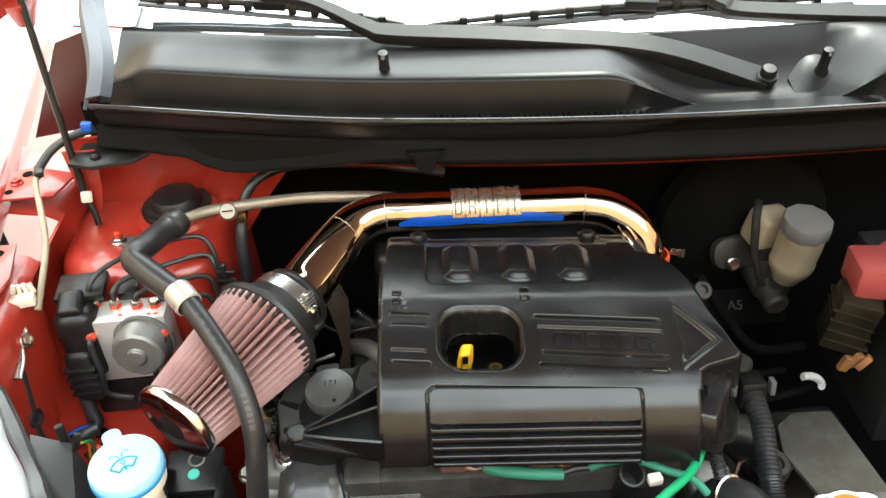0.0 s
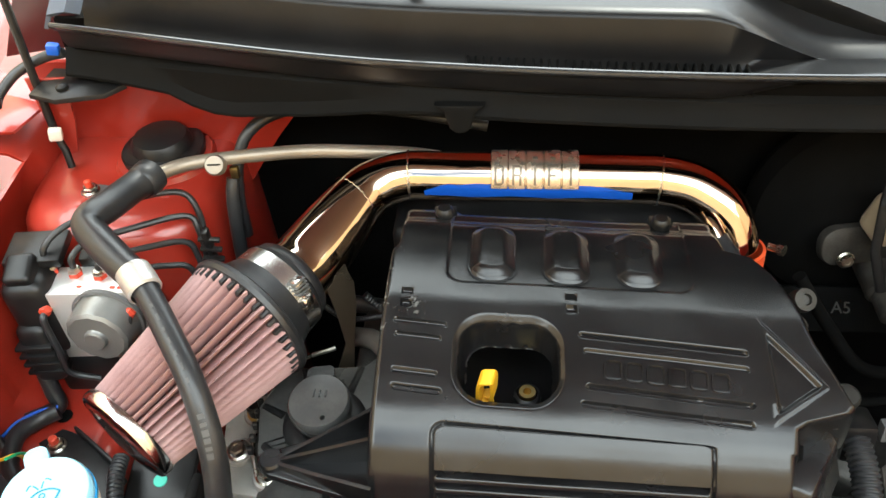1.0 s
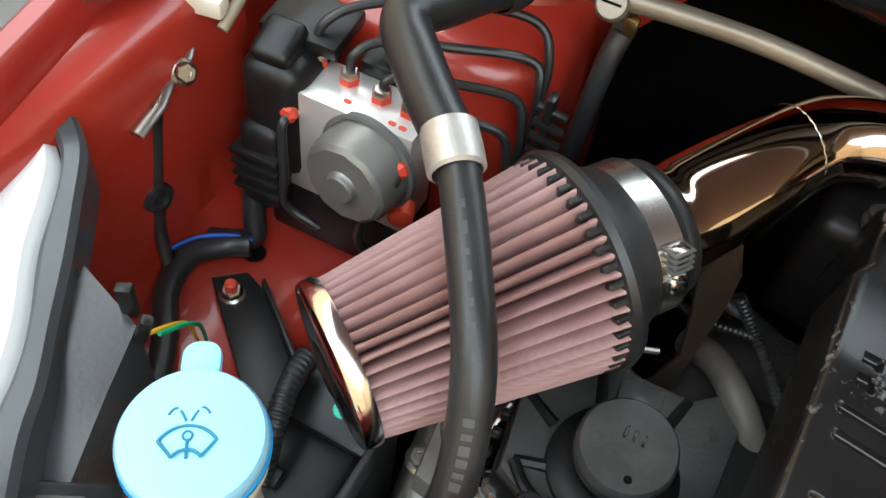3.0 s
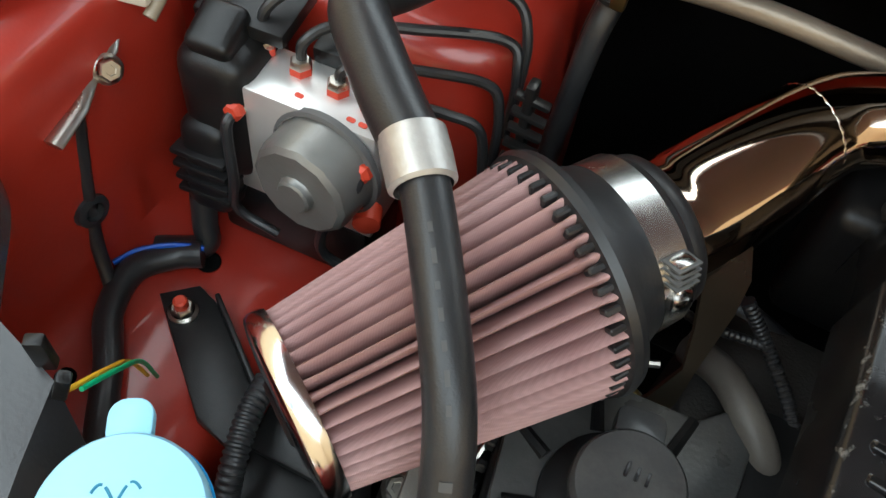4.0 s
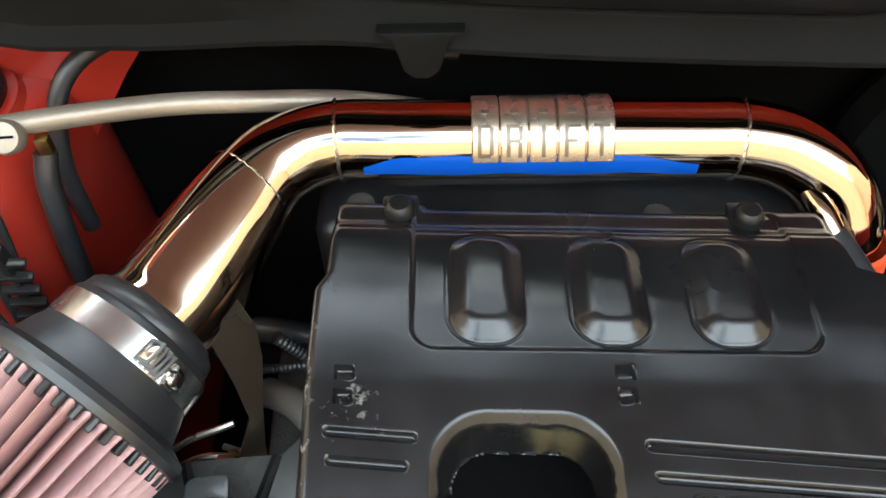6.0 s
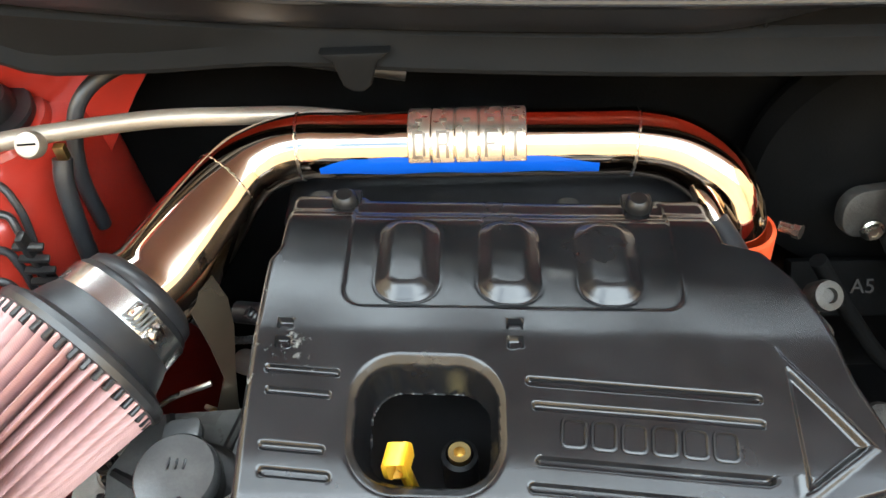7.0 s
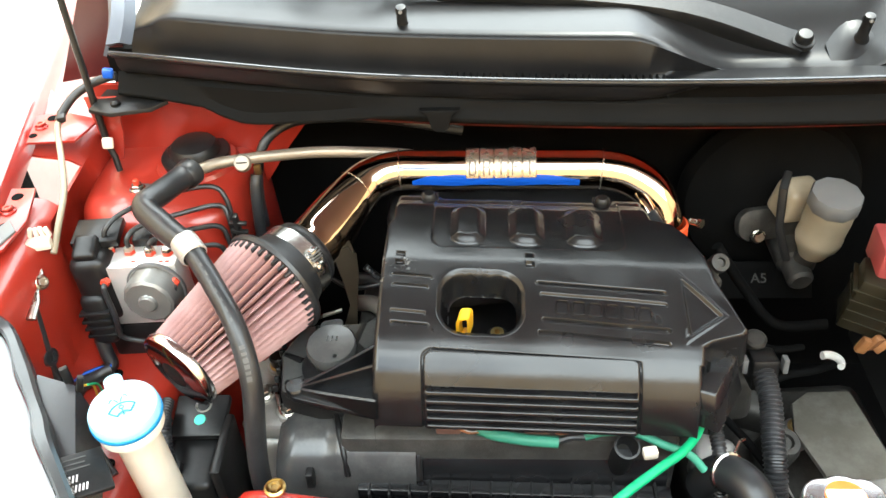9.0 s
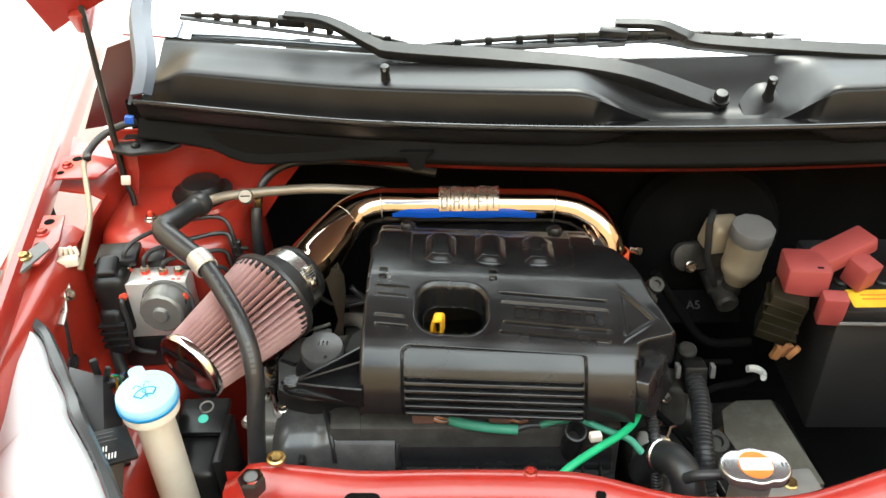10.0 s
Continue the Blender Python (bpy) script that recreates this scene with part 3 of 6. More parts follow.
def build_radiator_support():
    sup = thing("radiator_support", (0.2, 0.40, 0.45), "glossy red radiator support beam with holes", "body panel", kind="structure")

    def back(x):
        return 0.450 - 0.018 * ease(-0.13, 0.02, x) - 0.026 * ease(0.20, 0.33, x) + 0.036 * ease(0.40, 0.56, x)
    rows = []
    for x in np.linspace(-0.150, 0.95, 80):
        yb = back(x)
        z = 0.832 - 0.010 * math.sin((x - 0.1) * 6) ** 2
        e = 0.030 * (1 - ease(-0.150, -0.115, x))
        rows.append([(x, yb - 0.004, z - 0.10), (x, yb, z - 0.02), (x, yb - 0.001, z - 0.004 - e), (x, yb - 0.005, z - e), (x, yb - 0.020, z + 0.001 - e),
                     (x, yb - 0.028, z - 0.006 - e), (x, yb - 0.05, z - 0.009 - e), (x, yb - 0.10, z - 0.012 - e), (x, yb - 0.14, z - 0.03 - e), (x, yb - 0.17, z - 0.12)])
    part("beam_skin", loft(rows, 0.003), RED, sup, angle=60)
    part("slot", prism(rounded(0.036, 0.026, 0.008), 0.004, pose(0.000, 0.392, 0.8245, 0, 0, 0), 0.001), DARK, sup, "dark rounded slot")
    part("hole", prism(rounded(0.010, 0.010, 0.0049), 0.003, (0.232, 0.402, 0.826), 0.0005), DARK, sup)
    hexbolt((-0.091, 0.441, 0.833), (0, 0, 1), 0.010, GOLDZ, sup, washer=0.0095, head=0.004)
    hexbolt((0.165, 0.424, 0.832), (0, 0, 1), 0.008, RED, sup, washer=0.007, head=0.003)
    stop = part("rubber_stop", lathe([(0.012, -0.004), (0.013, 0.002), (0.0135, 0.012), (0.011, 0.015)], (-0.106, 0.402, 0.836), (0, 0, 1), 6), BLACK, sup, "black hexagonal rubber bonnet stop")
    part("stop_socket", lathe([(0.007, 0.0145), (0.0065, 0.0125), (0, 0.0125)], (-0.106, 0.402, 0.8372), (0, 0, 1), 16), GREYCAP, stop)
    part("latch_block", box((0.030, 0.05, 0.03), pose(-0.075, 0.355, 0.828, -12, 0, 8), 0.005), GREYCAP, sup, "grey latch block on the beam")


build_ground()
# unseen house walls that close the drive behind and beside the camera
solid("wall_south", loft([[(x, -3.6, z) for z in (0.0, 1.2, 2.6, 4.0)] for x in np.linspace(-9, 9, 12)], 0.2), OCHRE, "ochre painted house wall facing the car", "house wall")
solid("wall_east", loft([[(6.2, y, z) for z in (0.0, 1.2, 3.0, 5.0)] for y in np.linspace(-3.5, 12, 10)], 0.2), OCHRE, "ochre painted house wall beside the drive", "house wall")
# added on the left to hold sky light off the fender
solid("wall_west", loft([[(-4.8, y, z) for z in (0.0, 1.2, 3.0, 6.2)] for y in np.linspace(-3.5, 12, 10)], 0.2), OCHRE, "unseen ochre wall added along the drive to block sky light", "house wall")
build_cowl()
build_firewall()
build_fender()
build_tower()
build_windscreen()
build_bonnet()
build_prop()
build_radiator_support()
DARKG0 = material("front_wall_black", (0.012, 0.012, 0.012), (0.006, 0.006, 0.006), rough=0.7, scale=60, bump=0.4)
# tray, front wall and far side wall, added to close the bay to light
solid("floor", loft([[(x, y, 0.42) for y in np.linspace(0.28, 0.96, 6)] for x in np.linspace(-0.42, 1.20, 10)], 0.01), DARK, "near-black tray added to close the bay under the engine", "under tray")
solid("wall_front", loft([[(x, 0.30, z) for z in (0.30, 0.5, 0.74)] for x in np.linspace(-0.46, 1.2, 12)], 0.02), DARKG0, "unseen dark panel in the radiator's place, added to block light", "radiator")
solid("wall_far_side", loft([[(1.17, y, z) for z in (0.42, 0.7, 0.93)] for y in np.linspace(0.28, 0.96, 6)], 0.01), RED_IN, "red inner wing beyond the battery", "body panel")


# ---- engine cover ----
COVER_PROFILE = [(0.790, 0.855), (0.790, 0.884), (0.786, 0.889), (0.770, 0.890), (0.767, 0.8955), (0.76, 0.8985), (0.72, 0.8995), (0.67, 0.8985), (0.63, 0.892), (0.60, 0.8855), (0.578, 0.878),
                 (0.563, 0.870), (0.551, 0.860), (0.542, 0.848), (0.536, 0.834), (0.531, 0.818), (0.529, 0.806)]
COVER_RIGHT = [(0.52, 0.283), (0.57, 0.287), (0.598, 0.291), (0.604, 0.300), (0.614, 0.330), (0.619, 0.334), (0.626, 0.331), (0.716, 0.297), (0.735, 0.284), (0.742, 0.262), (0.765, 0.258), (0.80, 0.256)]
COVER_LEFT = [(0.52, -0.012), (0.60, -0.010), (0.725, -0.010), (0.735, -0.005), (0.80, -0.004)]


def sd_round(x, y, cx, cy, hx, hy, r):
    qx, qy = np.abs(x - cx) - hx + r, np.abs(y - cy) - hy + r
    return np.hypot(np.maximum(qx, 0), np.maximum(qy, 0)) + np.minimum(np.maximum(qx, qy), 0) - r


def step(a, b, x):
    t = np.clip((x - a) / (b - a), 0, 1)
    return t * t * (3 - 2 * t)


def sd_tri(x, y, pts):
    """Distance-like value of a triangle, negative inside."""
    out = np.full_like(x, -9.0)
    for k in range(3):
        (ax, ay), (bx, by) = pts[k], pts[(k + 1) % 3]
        l = math.hypot(bx - ax, by - ay)
        out = np.maximum(out, ((x - ax) * (by - ay) - (y - ay) * (bx - ax)) / l)
    return out


def build_engine_cover():
    prof = np.array(COVER_PROFILE)
    seg = np.r_[0, np.cumsum(np.hypot(*np.diff(prof, axis=0).T))]
    n_s, n_x = 400, 330
    s = np.linspace(0, seg[-1], n_s)
    py, pz = np.interp(s, seg, prof[:, 0]), np.interp(s, seg, prof[:, 1])
    k = np.ones(13) / 13
    py[6:-6], pz[6:-6] = np.convolve(py, k, 'valid'), np.convolve(pz, k, 'valid')
    ty, tz = np.gradient(py), np.gradient(pz)
    ln = np.hypot(ty, tz)
    ny, nz = tz / ln, -ty / ln
    xl = np.interp(py, *zip(*COVER_LEFT))
    xr = np.interp(py, *zip(*COVER_RIGHT))
    u = np.linspace(0, 1, n_x)
    X = xl[:, None] + (xr - xl)[:, None] * u[None]
    lean = step(0.560, 0.585, py) * (1 - step(0.665, 0.690, py))      # rows follow the slanted grooves
    Y = py[:, None] - 0.066 * X * lean[:, None]
    order = np.argsort(py[20:])
    rise = np.interp(Y, py[20:][order], pz[20:][order]) - pz[:, None]
    rise *= (lean > 0)[:, None]
    S = np.repeat((seg[-1] - s)[:, None], n_x, 1)          # way up from the front lower edge
    H = np.zeros_like(X)
    H -= 0.0022 * step(0.0015, -0.0015, sd_round(X, Y, 0.134, 0.74, 0.100, 0.050, 0.012))       # sunk field of the pads
    H += 0.0018 * step(0.764, 0.768, Y)
    for cx in (0.071, 0.1325, 0.1925):
        d = sd_round(X, Y, cx, 0.728, 0.0195, 0.034, 0.016)
        H += 0.0066 * step(0.0015, -0.012, d) - 0.0008 * step(0.002, 0.0, np.abs(d))
    for x0, x1, y0 in ((-0.004, 0.037, 0.648), (-0.002, 0.033, 0.635), (-0.002, 0.032, 0.605), (-0.001, 0.036, 0.592)):
        H -= 0.0030 * step(0.0007, -0.0007, sd_round(X, Y, (x0 + x1) / 2, y0 - 0.066 * (X - x0), (x1 - x0) / 2, 0.0019, 0.0016))
    for x0, x1, y0 in ((0.140, 0.266, 0.643), (0.143, 0.265, 0.629), (0.144, 0.265, 0.600), (0.140, 0.263, 0.587)):
        H -= 0.0030 * step(0.0007, -0.0007, sd_round(X, Y, (x0 + x1) / 2, y0 - 0.066 * (X - x0), (x1 - x0) / 2, 0.0019, 0.0016))
    tri = sd_tri(X, Y, [(0.281, 0.657), (0.281, 0.585), (0.318, 0.610)])
    H -= 0.0030 * step(0.0, -0.0035, tri)
    H += 0.0010 * step(0.004, 0.001, np.abs(tri))
    for cx, cy in ((0.0035, 0.676), (0.0035, 0.664), (0.1345, 0.678), (0.1345, 0.666)):
        H -= 0.0040 * step(0.0005, -0.0007, sd_round(X, Y, cx, cy, 0.0042, 0.0032, 0.0008))
    # raised front panel with its rounded border, and the louvres under it
    panel = sd_round(X, S, 0.1325, 0.030, 0.1015, 0.052, 0.010)
    H -= 0.0020 * step(0.0022, 0.0, np.abs(panel))
    inside = step(0.0, -0.003, panel)
    H += 0.0016 * inside
    lv = step(0.0005, -0.001, sd_round(X, S, 0.1325, 0.0235, 0.098, 0.0235, 0.001))
    phase = (S / 0.0094) % 1.0
    H -= lv * 0.0080 * step(0.30, 0.62, phase) * (1 - step(0.93, 1.0, phase))
    # oil dipstick well with a rolled rim
    hole = sd_round(X, Y, 0.0855, 0.6195, 0.0395, 0.0345, 0.024)
    H -= 0.0045 * step(0.005, -0.002, hole) + 0.030 * np.clip((-0.001 - hole) / 0.0045, 0, 1) ** 0.9
    # faint unevenness of the moulding
    H += 0.0003 * np.sin(X * 61 + 1) * np.sin(Y * 83)
    Z = np.repeat(pz[:, None], n_x, 1) + rise - 0.050 * X + H * nz[:, None]
    YY = Y + H * ny[:, None]
    # rolled side edges and skirts
    def skirt(c, sign):
        out = []
        for dx, dz in ((0.0022, -0.0007), (0.0040, -0.0024), (0.0052, -0.0055), (0.0075, -0.045)):
            out.append((X[:, c] + sign * dx, YY[:, c], Z[:, c] + dz))
        return out
    left, right = skirt(0, -1)[::-1], skirt(-1, 1)
    cols = left + [(X[:, c], YY[:, c], Z[:, c]) for c in range(n_x)] + right
    P = np.stack([np.stack(c, 1) for c in cols], 1)
    nc = P.shape[1]
    hole_all = np.pad(hole, ((0, 0), (4, 4)), constant_values=1.0)
    faces = []
    for i in range(n_s - 1):
        for j in range(nc - 1):
            if hole_all[i, j] > -0.0058:
                a = i * nc + j
                faces.append((a, a + 1, a + nc + 1, a + nc))
    cover = thing("engine_cover", (0.14, 0.66, 0.80), "black moulded plastic engine cover with louvres, scuffs and a painted edge highlight", "engine cover")
    me = bpy.data.meshes.new("cover_shell")
    me.from_pydata((P.reshape(-1, 3) - np.array(cover["base"])).tolist(), [], faces)
    # inner patch is corner scuffs; outer patch paints the left edge's highlight
    me.materials.append(scuff_and_highlight(scuff_and_highlight(COVER.copy(), (-0.128, 0.000, 0.10), (0.035, 0.030, 0.05)), (-0.153, 0.000, 0.095), (0.007, 0.12, 0.03)))
    shell = new("cover_shell", me)
    shell.parent = cover
    finish(shell, 55)

    def top(x, y):
        return interp(y, sorted(COVER_PROFILE[2:], key=lambda q: q[0])) - 0.050 * x
    # raised maker's mark, drawn as plain bars
    for k in range(6):
        x = 0.164 + k * 0.0158
        y = 0.6185 - 0.07 * (x - 0.144)
        m = pose(x, y - 0.003, top(x, y - 0.003) + 0.0006, 15, 3, -4)
        part("emblem_bar", sweep([m @ Vector((a, b, 0)) for a, b in rounded(0.0125, 0.0150, 0.003, 3) + rounded(0.0125, 0.0150, 0.003, 3)[:1]], 0.0011, 6), COVER, cover)
    for x in (0.026, 0.218):
        nub = part("rubber_nub", lathe([(0.0085, -0.012), (0.0085, 0.002), (0.0075, 0.006), (0.0055, 0.008), (0.0, 0.0085)], (x, 0.781, top(x, 0.78) + 0.001), (0, 0, 1), 18), BLACK, cover)
        part("nub_strap", box((0.020, 0.014, 0.006), (x, 0.786, top(x, 0.78) - 0.001), 0.002), BLACK, cover)
    # ribbed fixing arm at the side
    arm = part("fixing_arm", prism([(-0.100, 0.553), (-0.108, 0.560), (-0.107, 0.571), (-0.098, 0.576), (-0.011, 0.612), (-0.011, 0.530)], 0.006, (0, 0, 0.818), 0.002), COVER, cover, "ribbed plastic fixing arm")
    for ya, zb in ((0.609, 0.012), (0.572, 0.018), (0.531, 0.012)):
        rib = loft([[(-0.098, 0.564, 0.816), (-0.098, 0.564, 0.822)], [(-0.06, 0.564 + (ya - 0.564) * 0.45, 0.816), (-0.06, 0.564 + (ya - 0.564) * 0.45, 0.824 + zb * 0.5)],
                    [(-0.012, ya, 0.816), (-0.012, ya, 0.830 + zb)]], 0.003)
        part("arm_rib", rib, COVER, arm)
    part("arm_boss", lathe([(0.010, -0.008), (0.010, 0.002), (0.0085, 0.004), (0.0, 0.004)], (-0.098, 0.564, 0.820), (0, 0, 1), 20), COVER, arm)
    # air duct mouth under the corner
    quad = [(0.301, 0.61), (0.333, 0.591), (0.301, 0.539), (0.279, 0.55)]
    mid = Vector((sum(q[0] for q in quad) / 4, sum(q[1] for q in quad) / 4, 0.838))
    rows = []
    for dz, k, dx in ((0.0, 0.90, 0.0), (-0.002, 1.0, 0.0), (-0.022, 1.04, 0.003), (-0.040, 1.10, 0.007), (-0.041, 1.02, 0.007), (-0.025, 0.94, 0.004)):
        ring = [mid + (Vector((*q, 0.838)) - mid) * k + Vector((dx, -dx, dz)) for q in quad]
        rows.append([ring[n % 4].lerp(ring[(n + 1) % 4], f) for n in range(4) for f in (0.06, 0.5, 0.94)] + [ring[0].lerp(ring[1], 0.06)])
    bm = loft(rows)
    bm.verts.ensure_lookup_table()
    bm.faces.new(bm.verts[:12])
    duct = part("duct_mouth", bm, COVER, cover, "square duct mouth at the corner", angle=50)
    part("duct_throat", prism([tuple((mid + (Vector((*q, 0.838)) - mid) * 0.95).xy) for q in quad], 0.002, pose(0.004, -0.004, 0.814), 0), DARK, duct)
    for f in (0.3, 0.7):
        p0 = Vector((*quad[0], 0.8386)).lerp(Vector((*quad[2], 0.8386)), 0.25 + 0.35 * f)
        part("duct_slot", box((0.013, 0.0030, 0.0012), pose(p0.x, p0.y, p0.z, 0, 0, 35 + 40 * (f > 0.5)), 0.0004), DARK, duct)
    # dipstick and brass nut inside the well
    dip = thing("dipstick", (0.070, 0.612, 0.80), "yellow oil dipstick handle in the cover's well", "dipstick")
    ring = [Vector((0.0695, 0.606, 0.866)) + Vector((0.0068 * math.copysign(abs(math.cos(a)) ** 0.5, math.cos(a)) + 0.001 * math.sin(a), -0.006 * math.sin(a), 0.0200 * math.copysign(abs(math.sin(a)) ** 0.6, math.sin(a)))) for a in np.linspace(0, 2 * math.pi, 33)]
    bm = bmesh.new()
    rows = [[q + d * w for w in (-0.0062, 0.0062)] for q in ring for d in (Vector((0.25, 0.92, 0.30)).normalized(),)]
    part("handle", loft(rows, 0.0028), YELLOW, dip, "yellow plastic loop handle")
    part("stem", sweep([(0.0700, 0.612, 0.850), (0.073, 0.618, 0.80)], 0.004, 10), YELLOW, dip)
    brass = thing("brass_insert", (0.099, 0.632, 0.80), "brass nut in a black boss inside the well", "nut")
    part("boss", lathe([(0.011, -0.02), (0.011, 0.012), (0.0085, 0.014)], (0.101, 0.630, 0.815), (0, 0, 1), 20), BLACK, brass)
    part("nut", lathe([(0.0068, 0.010), (0.0068, 0.016), (0.0035, 0.016), (0.003, 0.008), (0, 0.008)], (0.101, 0.630, 0.815), (0, 0, 1), 16), GOLDZ, brass)


# ---- intake ----
AXIS = Vector((0.079, 0.122, 0.014)).normalized()
F_SMALL = Vector((-0.216, 0.570, 0.835))
F_LEN = 0.146
PIPE_R = 0.0236


# chrome darkened and reddened in colour for the red it reflects
DARKCH = material("red_toned_chrome", (0.40, 0.36, 0.36), (0.34, 0.30, 0.30), rough=0.10, metal=1.0, scale=30, rough_var=0.03)


def build_filter():
    f = thing("air_filter", F_SMALL - Vector((0, 0, 0.045)), "conical air filter with dusty pink pleats and chrome end", "air filter")
    m = Matrix.Translation(F_SMALL) @ AXIS.to_track_quat('Z', 'Y').to_matrix().to_4x4()
    pleats, per = 40, 10
    n = pleats * per
    rows = []
    for k in range(40):
        v = k / 39
        R = 0.0425 + (0.0612 - 0.0425) * v
        ring = []
        for j in range(n + 1):
            q = (j % per) / per
            w = abs(2 * q - 1)
            d = 0.0230 * w ** 1.7
            r = R - d * min(1, 8 * v + 0.35, 8 * (1 - v) + 0.35)
            a = 2 * math.pi * j / n
            ring.append(m @ Vector((r * math.cos(a), r * math.sin(a), 0.007 + (F_LEN - 0.015) * v)))
        rows.append(ring)
    part("pleated_cone", loft(rows), COTTON, f, "dusty pink pleated cotton", angle=80)
    # wire cloth over the pleats is too fine to build; the end pieces follow
    part("end_band", lathe([(0.0405, 0.010), (0.0448, 0.0095), (0.0455, 0.007), (0.0452, 0.002), (0.0440, 0.0)], F_SMALL, AXIS, 64), CHROME, f, "chrome band")
    cap = part("end_cap", lathe([(0.0440, 0.0), (0.042, -0.0008), (0.036, -0.0018), (0.025, -0.0026), (0.012, -0.003), (0, -0.0032)], F_SMALL, AXIS, 64), DARKCH, f, "mirror chrome end cap, its dark red reflection tinted in")
    part("cap_emblem", lathe([(0.016, -0.0030), (0.014, -0.0042), (0, -0.0045)], F_SMALL, AXIS, 40), BLACK, cap)
    # toothed black base where the pleats are potted
    bm = lathe([(0.052, F_LEN - 0.012), (0.0628, F_LEN - 0.009), (0.0640, F_LEN - 0.005), (0.0625, F_LEN - 0.001), (0.054, F_LEN + 0.003), (0.038, F_LEN + 0.005)], F_SMALL, AXIS, 104)
    base = part("base_ring", bm, NECK, f, "black rubber base ring")
    for k in range(40):
        a = 2 * math.pi * k / 40
        q = m @ Matrix.Rotation(a, 4, 'Z') @ Matrix.Translation((0.0575, 0, F_LEN - 0.0125))
        part("potting_tooth", box((0.0060, 0.0034, 0.009), q, 0.0008, 1), NECK, base)
    part("neck", lathe([(0.052, F_LEN + 0.002), (0.0505, F_LEN + 0.006), (0.0480, F_LEN + 0.014), (0.0450, F_LEN + 0.021), (0.0435, F_LEN + 0.040), (0.0420, F_LEN + 0.042), (0.030, F_LEN + 0.042)], F_SMALL, AXIS, 64), NECK, f, "black rubber neck")
    c = F_SMALL + AXIS * (F_LEN + 0.029)
    clamp = part("hose_clamp", lathe([(0.0438, -0.0085), (0.0455, -0.0080), (0.0450, 0.0080), (0.0432, 0.0085)], c, AXIS, 64), BRUSHED, f, "stainless worm clamp")
    # worm screw housing on the lower side
    head = Vector((-0.0885, 0.6915, 0.8705))
    side = (head + Vector((-0.003, 0.002, 0.012)) - c)
    side = (side - AXIS * side.dot(AXIS)).normalized()
    h = c + side * 0.0480
    tang = (head - h).normalized()
    mm = Matrix.Translation(h) @ tang.to_track_quat('Z', 'Y').to_matrix().to_4x4()
    part("screw_housing", box((0.012, 0.010, 0.016), mm, 0.003), BRUSHED, clamp)
    for k in range(4):
        part("band_slot", box((0.0135, 0.0115, 0.0012), mm @ Matrix.Translation((0, 0, -0.006 + 0.0035 * k)), 0.0003), GREYCAP, clamp)
    part("screw", lathe([(0.0030, -0.010), (0.0030, -0.002), (0.0066, -0.001), (0.0072, 0.002), (0.0066, 0.0055), (0.0045, 0.0068), (0.0012, 0.0068), (0.001, 0.0052), (0, 0.0052)], head, tang, 12), CHROME, clamp)
    c2 = F_SMALL + AXIS * (F_LEN + 0.050)
    part("pipe_collar", lathe([(0.0400, -0.010), (0.0412, -0.006), (0.0400, -0.001), (0.037, 0.002), (0.0305, 0.006)], c2, AXIS, 64), NECK, f)


def pipe_line():
    start = F_SMALL + AXIS * (F_LEN + 0.045)
    pts = [start, start + AXIS * 0.03, (-0.062, 0.812, 0.877), (-0.040, 0.831, 0.884), (-0.012, 0.8385, 0.888), (0.02, 0.8385, 0.888), (0.10, 0.8385, 0.8875), (0.20, 0.8385, 0.886),
           (0.222, 0.838, 0.8855), (0.252, 0.833, 0.881), (0.277, 0.822, 0.868), (0.290, 0.810, 0.846), (0.294, 0.803, 0.820), (0.295, 0.800, 0.79)]
    return smooth_line(pts, 8)


PLATE = material("brushed_emblem_steel", (0.62, 0.52, 0.42), (0.50, 0.41, 0.32), rough=0.26, metal=0.9, scale=90, bump=0.2, bump_scale=1500)


PLATED = material("etched_emblem_steel", (0.20, 0.165, 0.13), (0.14, 0.115, 0.09), rough=0.4, metal=0.7, scale=90)


# glossy blue that stands in for a reflection in the pipe
REFLECTION = material("blue_reflection", (0.012, 0.085, 0.50), (0.008, 0.06, 0.36), rough=0.16, coat=0.6, scale=20)


# strokes of the raised letters, (top, bottom, left, right) in a unit field
BAR = (0, 1, 0, 0.24)
LETTERS = {"D": [BAR, (0, 0.10, 0.24, 0.8), (0.90, 1, 0.24, 0.8), (0.08, 0.92, 0.76, 1)],
           "R": [BAR, (0, 0.10, 0.24, 0.8), (0.45, 0.55, 0.24, 0.85), (0.06, 0.48, 0.76, 1), (0.55, 1, 0.72, 0.96)],
           "I": [(0, 1, 0.38, 0.62)],
           "F": [BAR, (0, 0.10, 0.24, 1), (0.45, 0.55, 0.24, 0.8)],
           "T": [(0, 0.10, 0, 1), (0.10, 1, 0.38, 0.62)]}


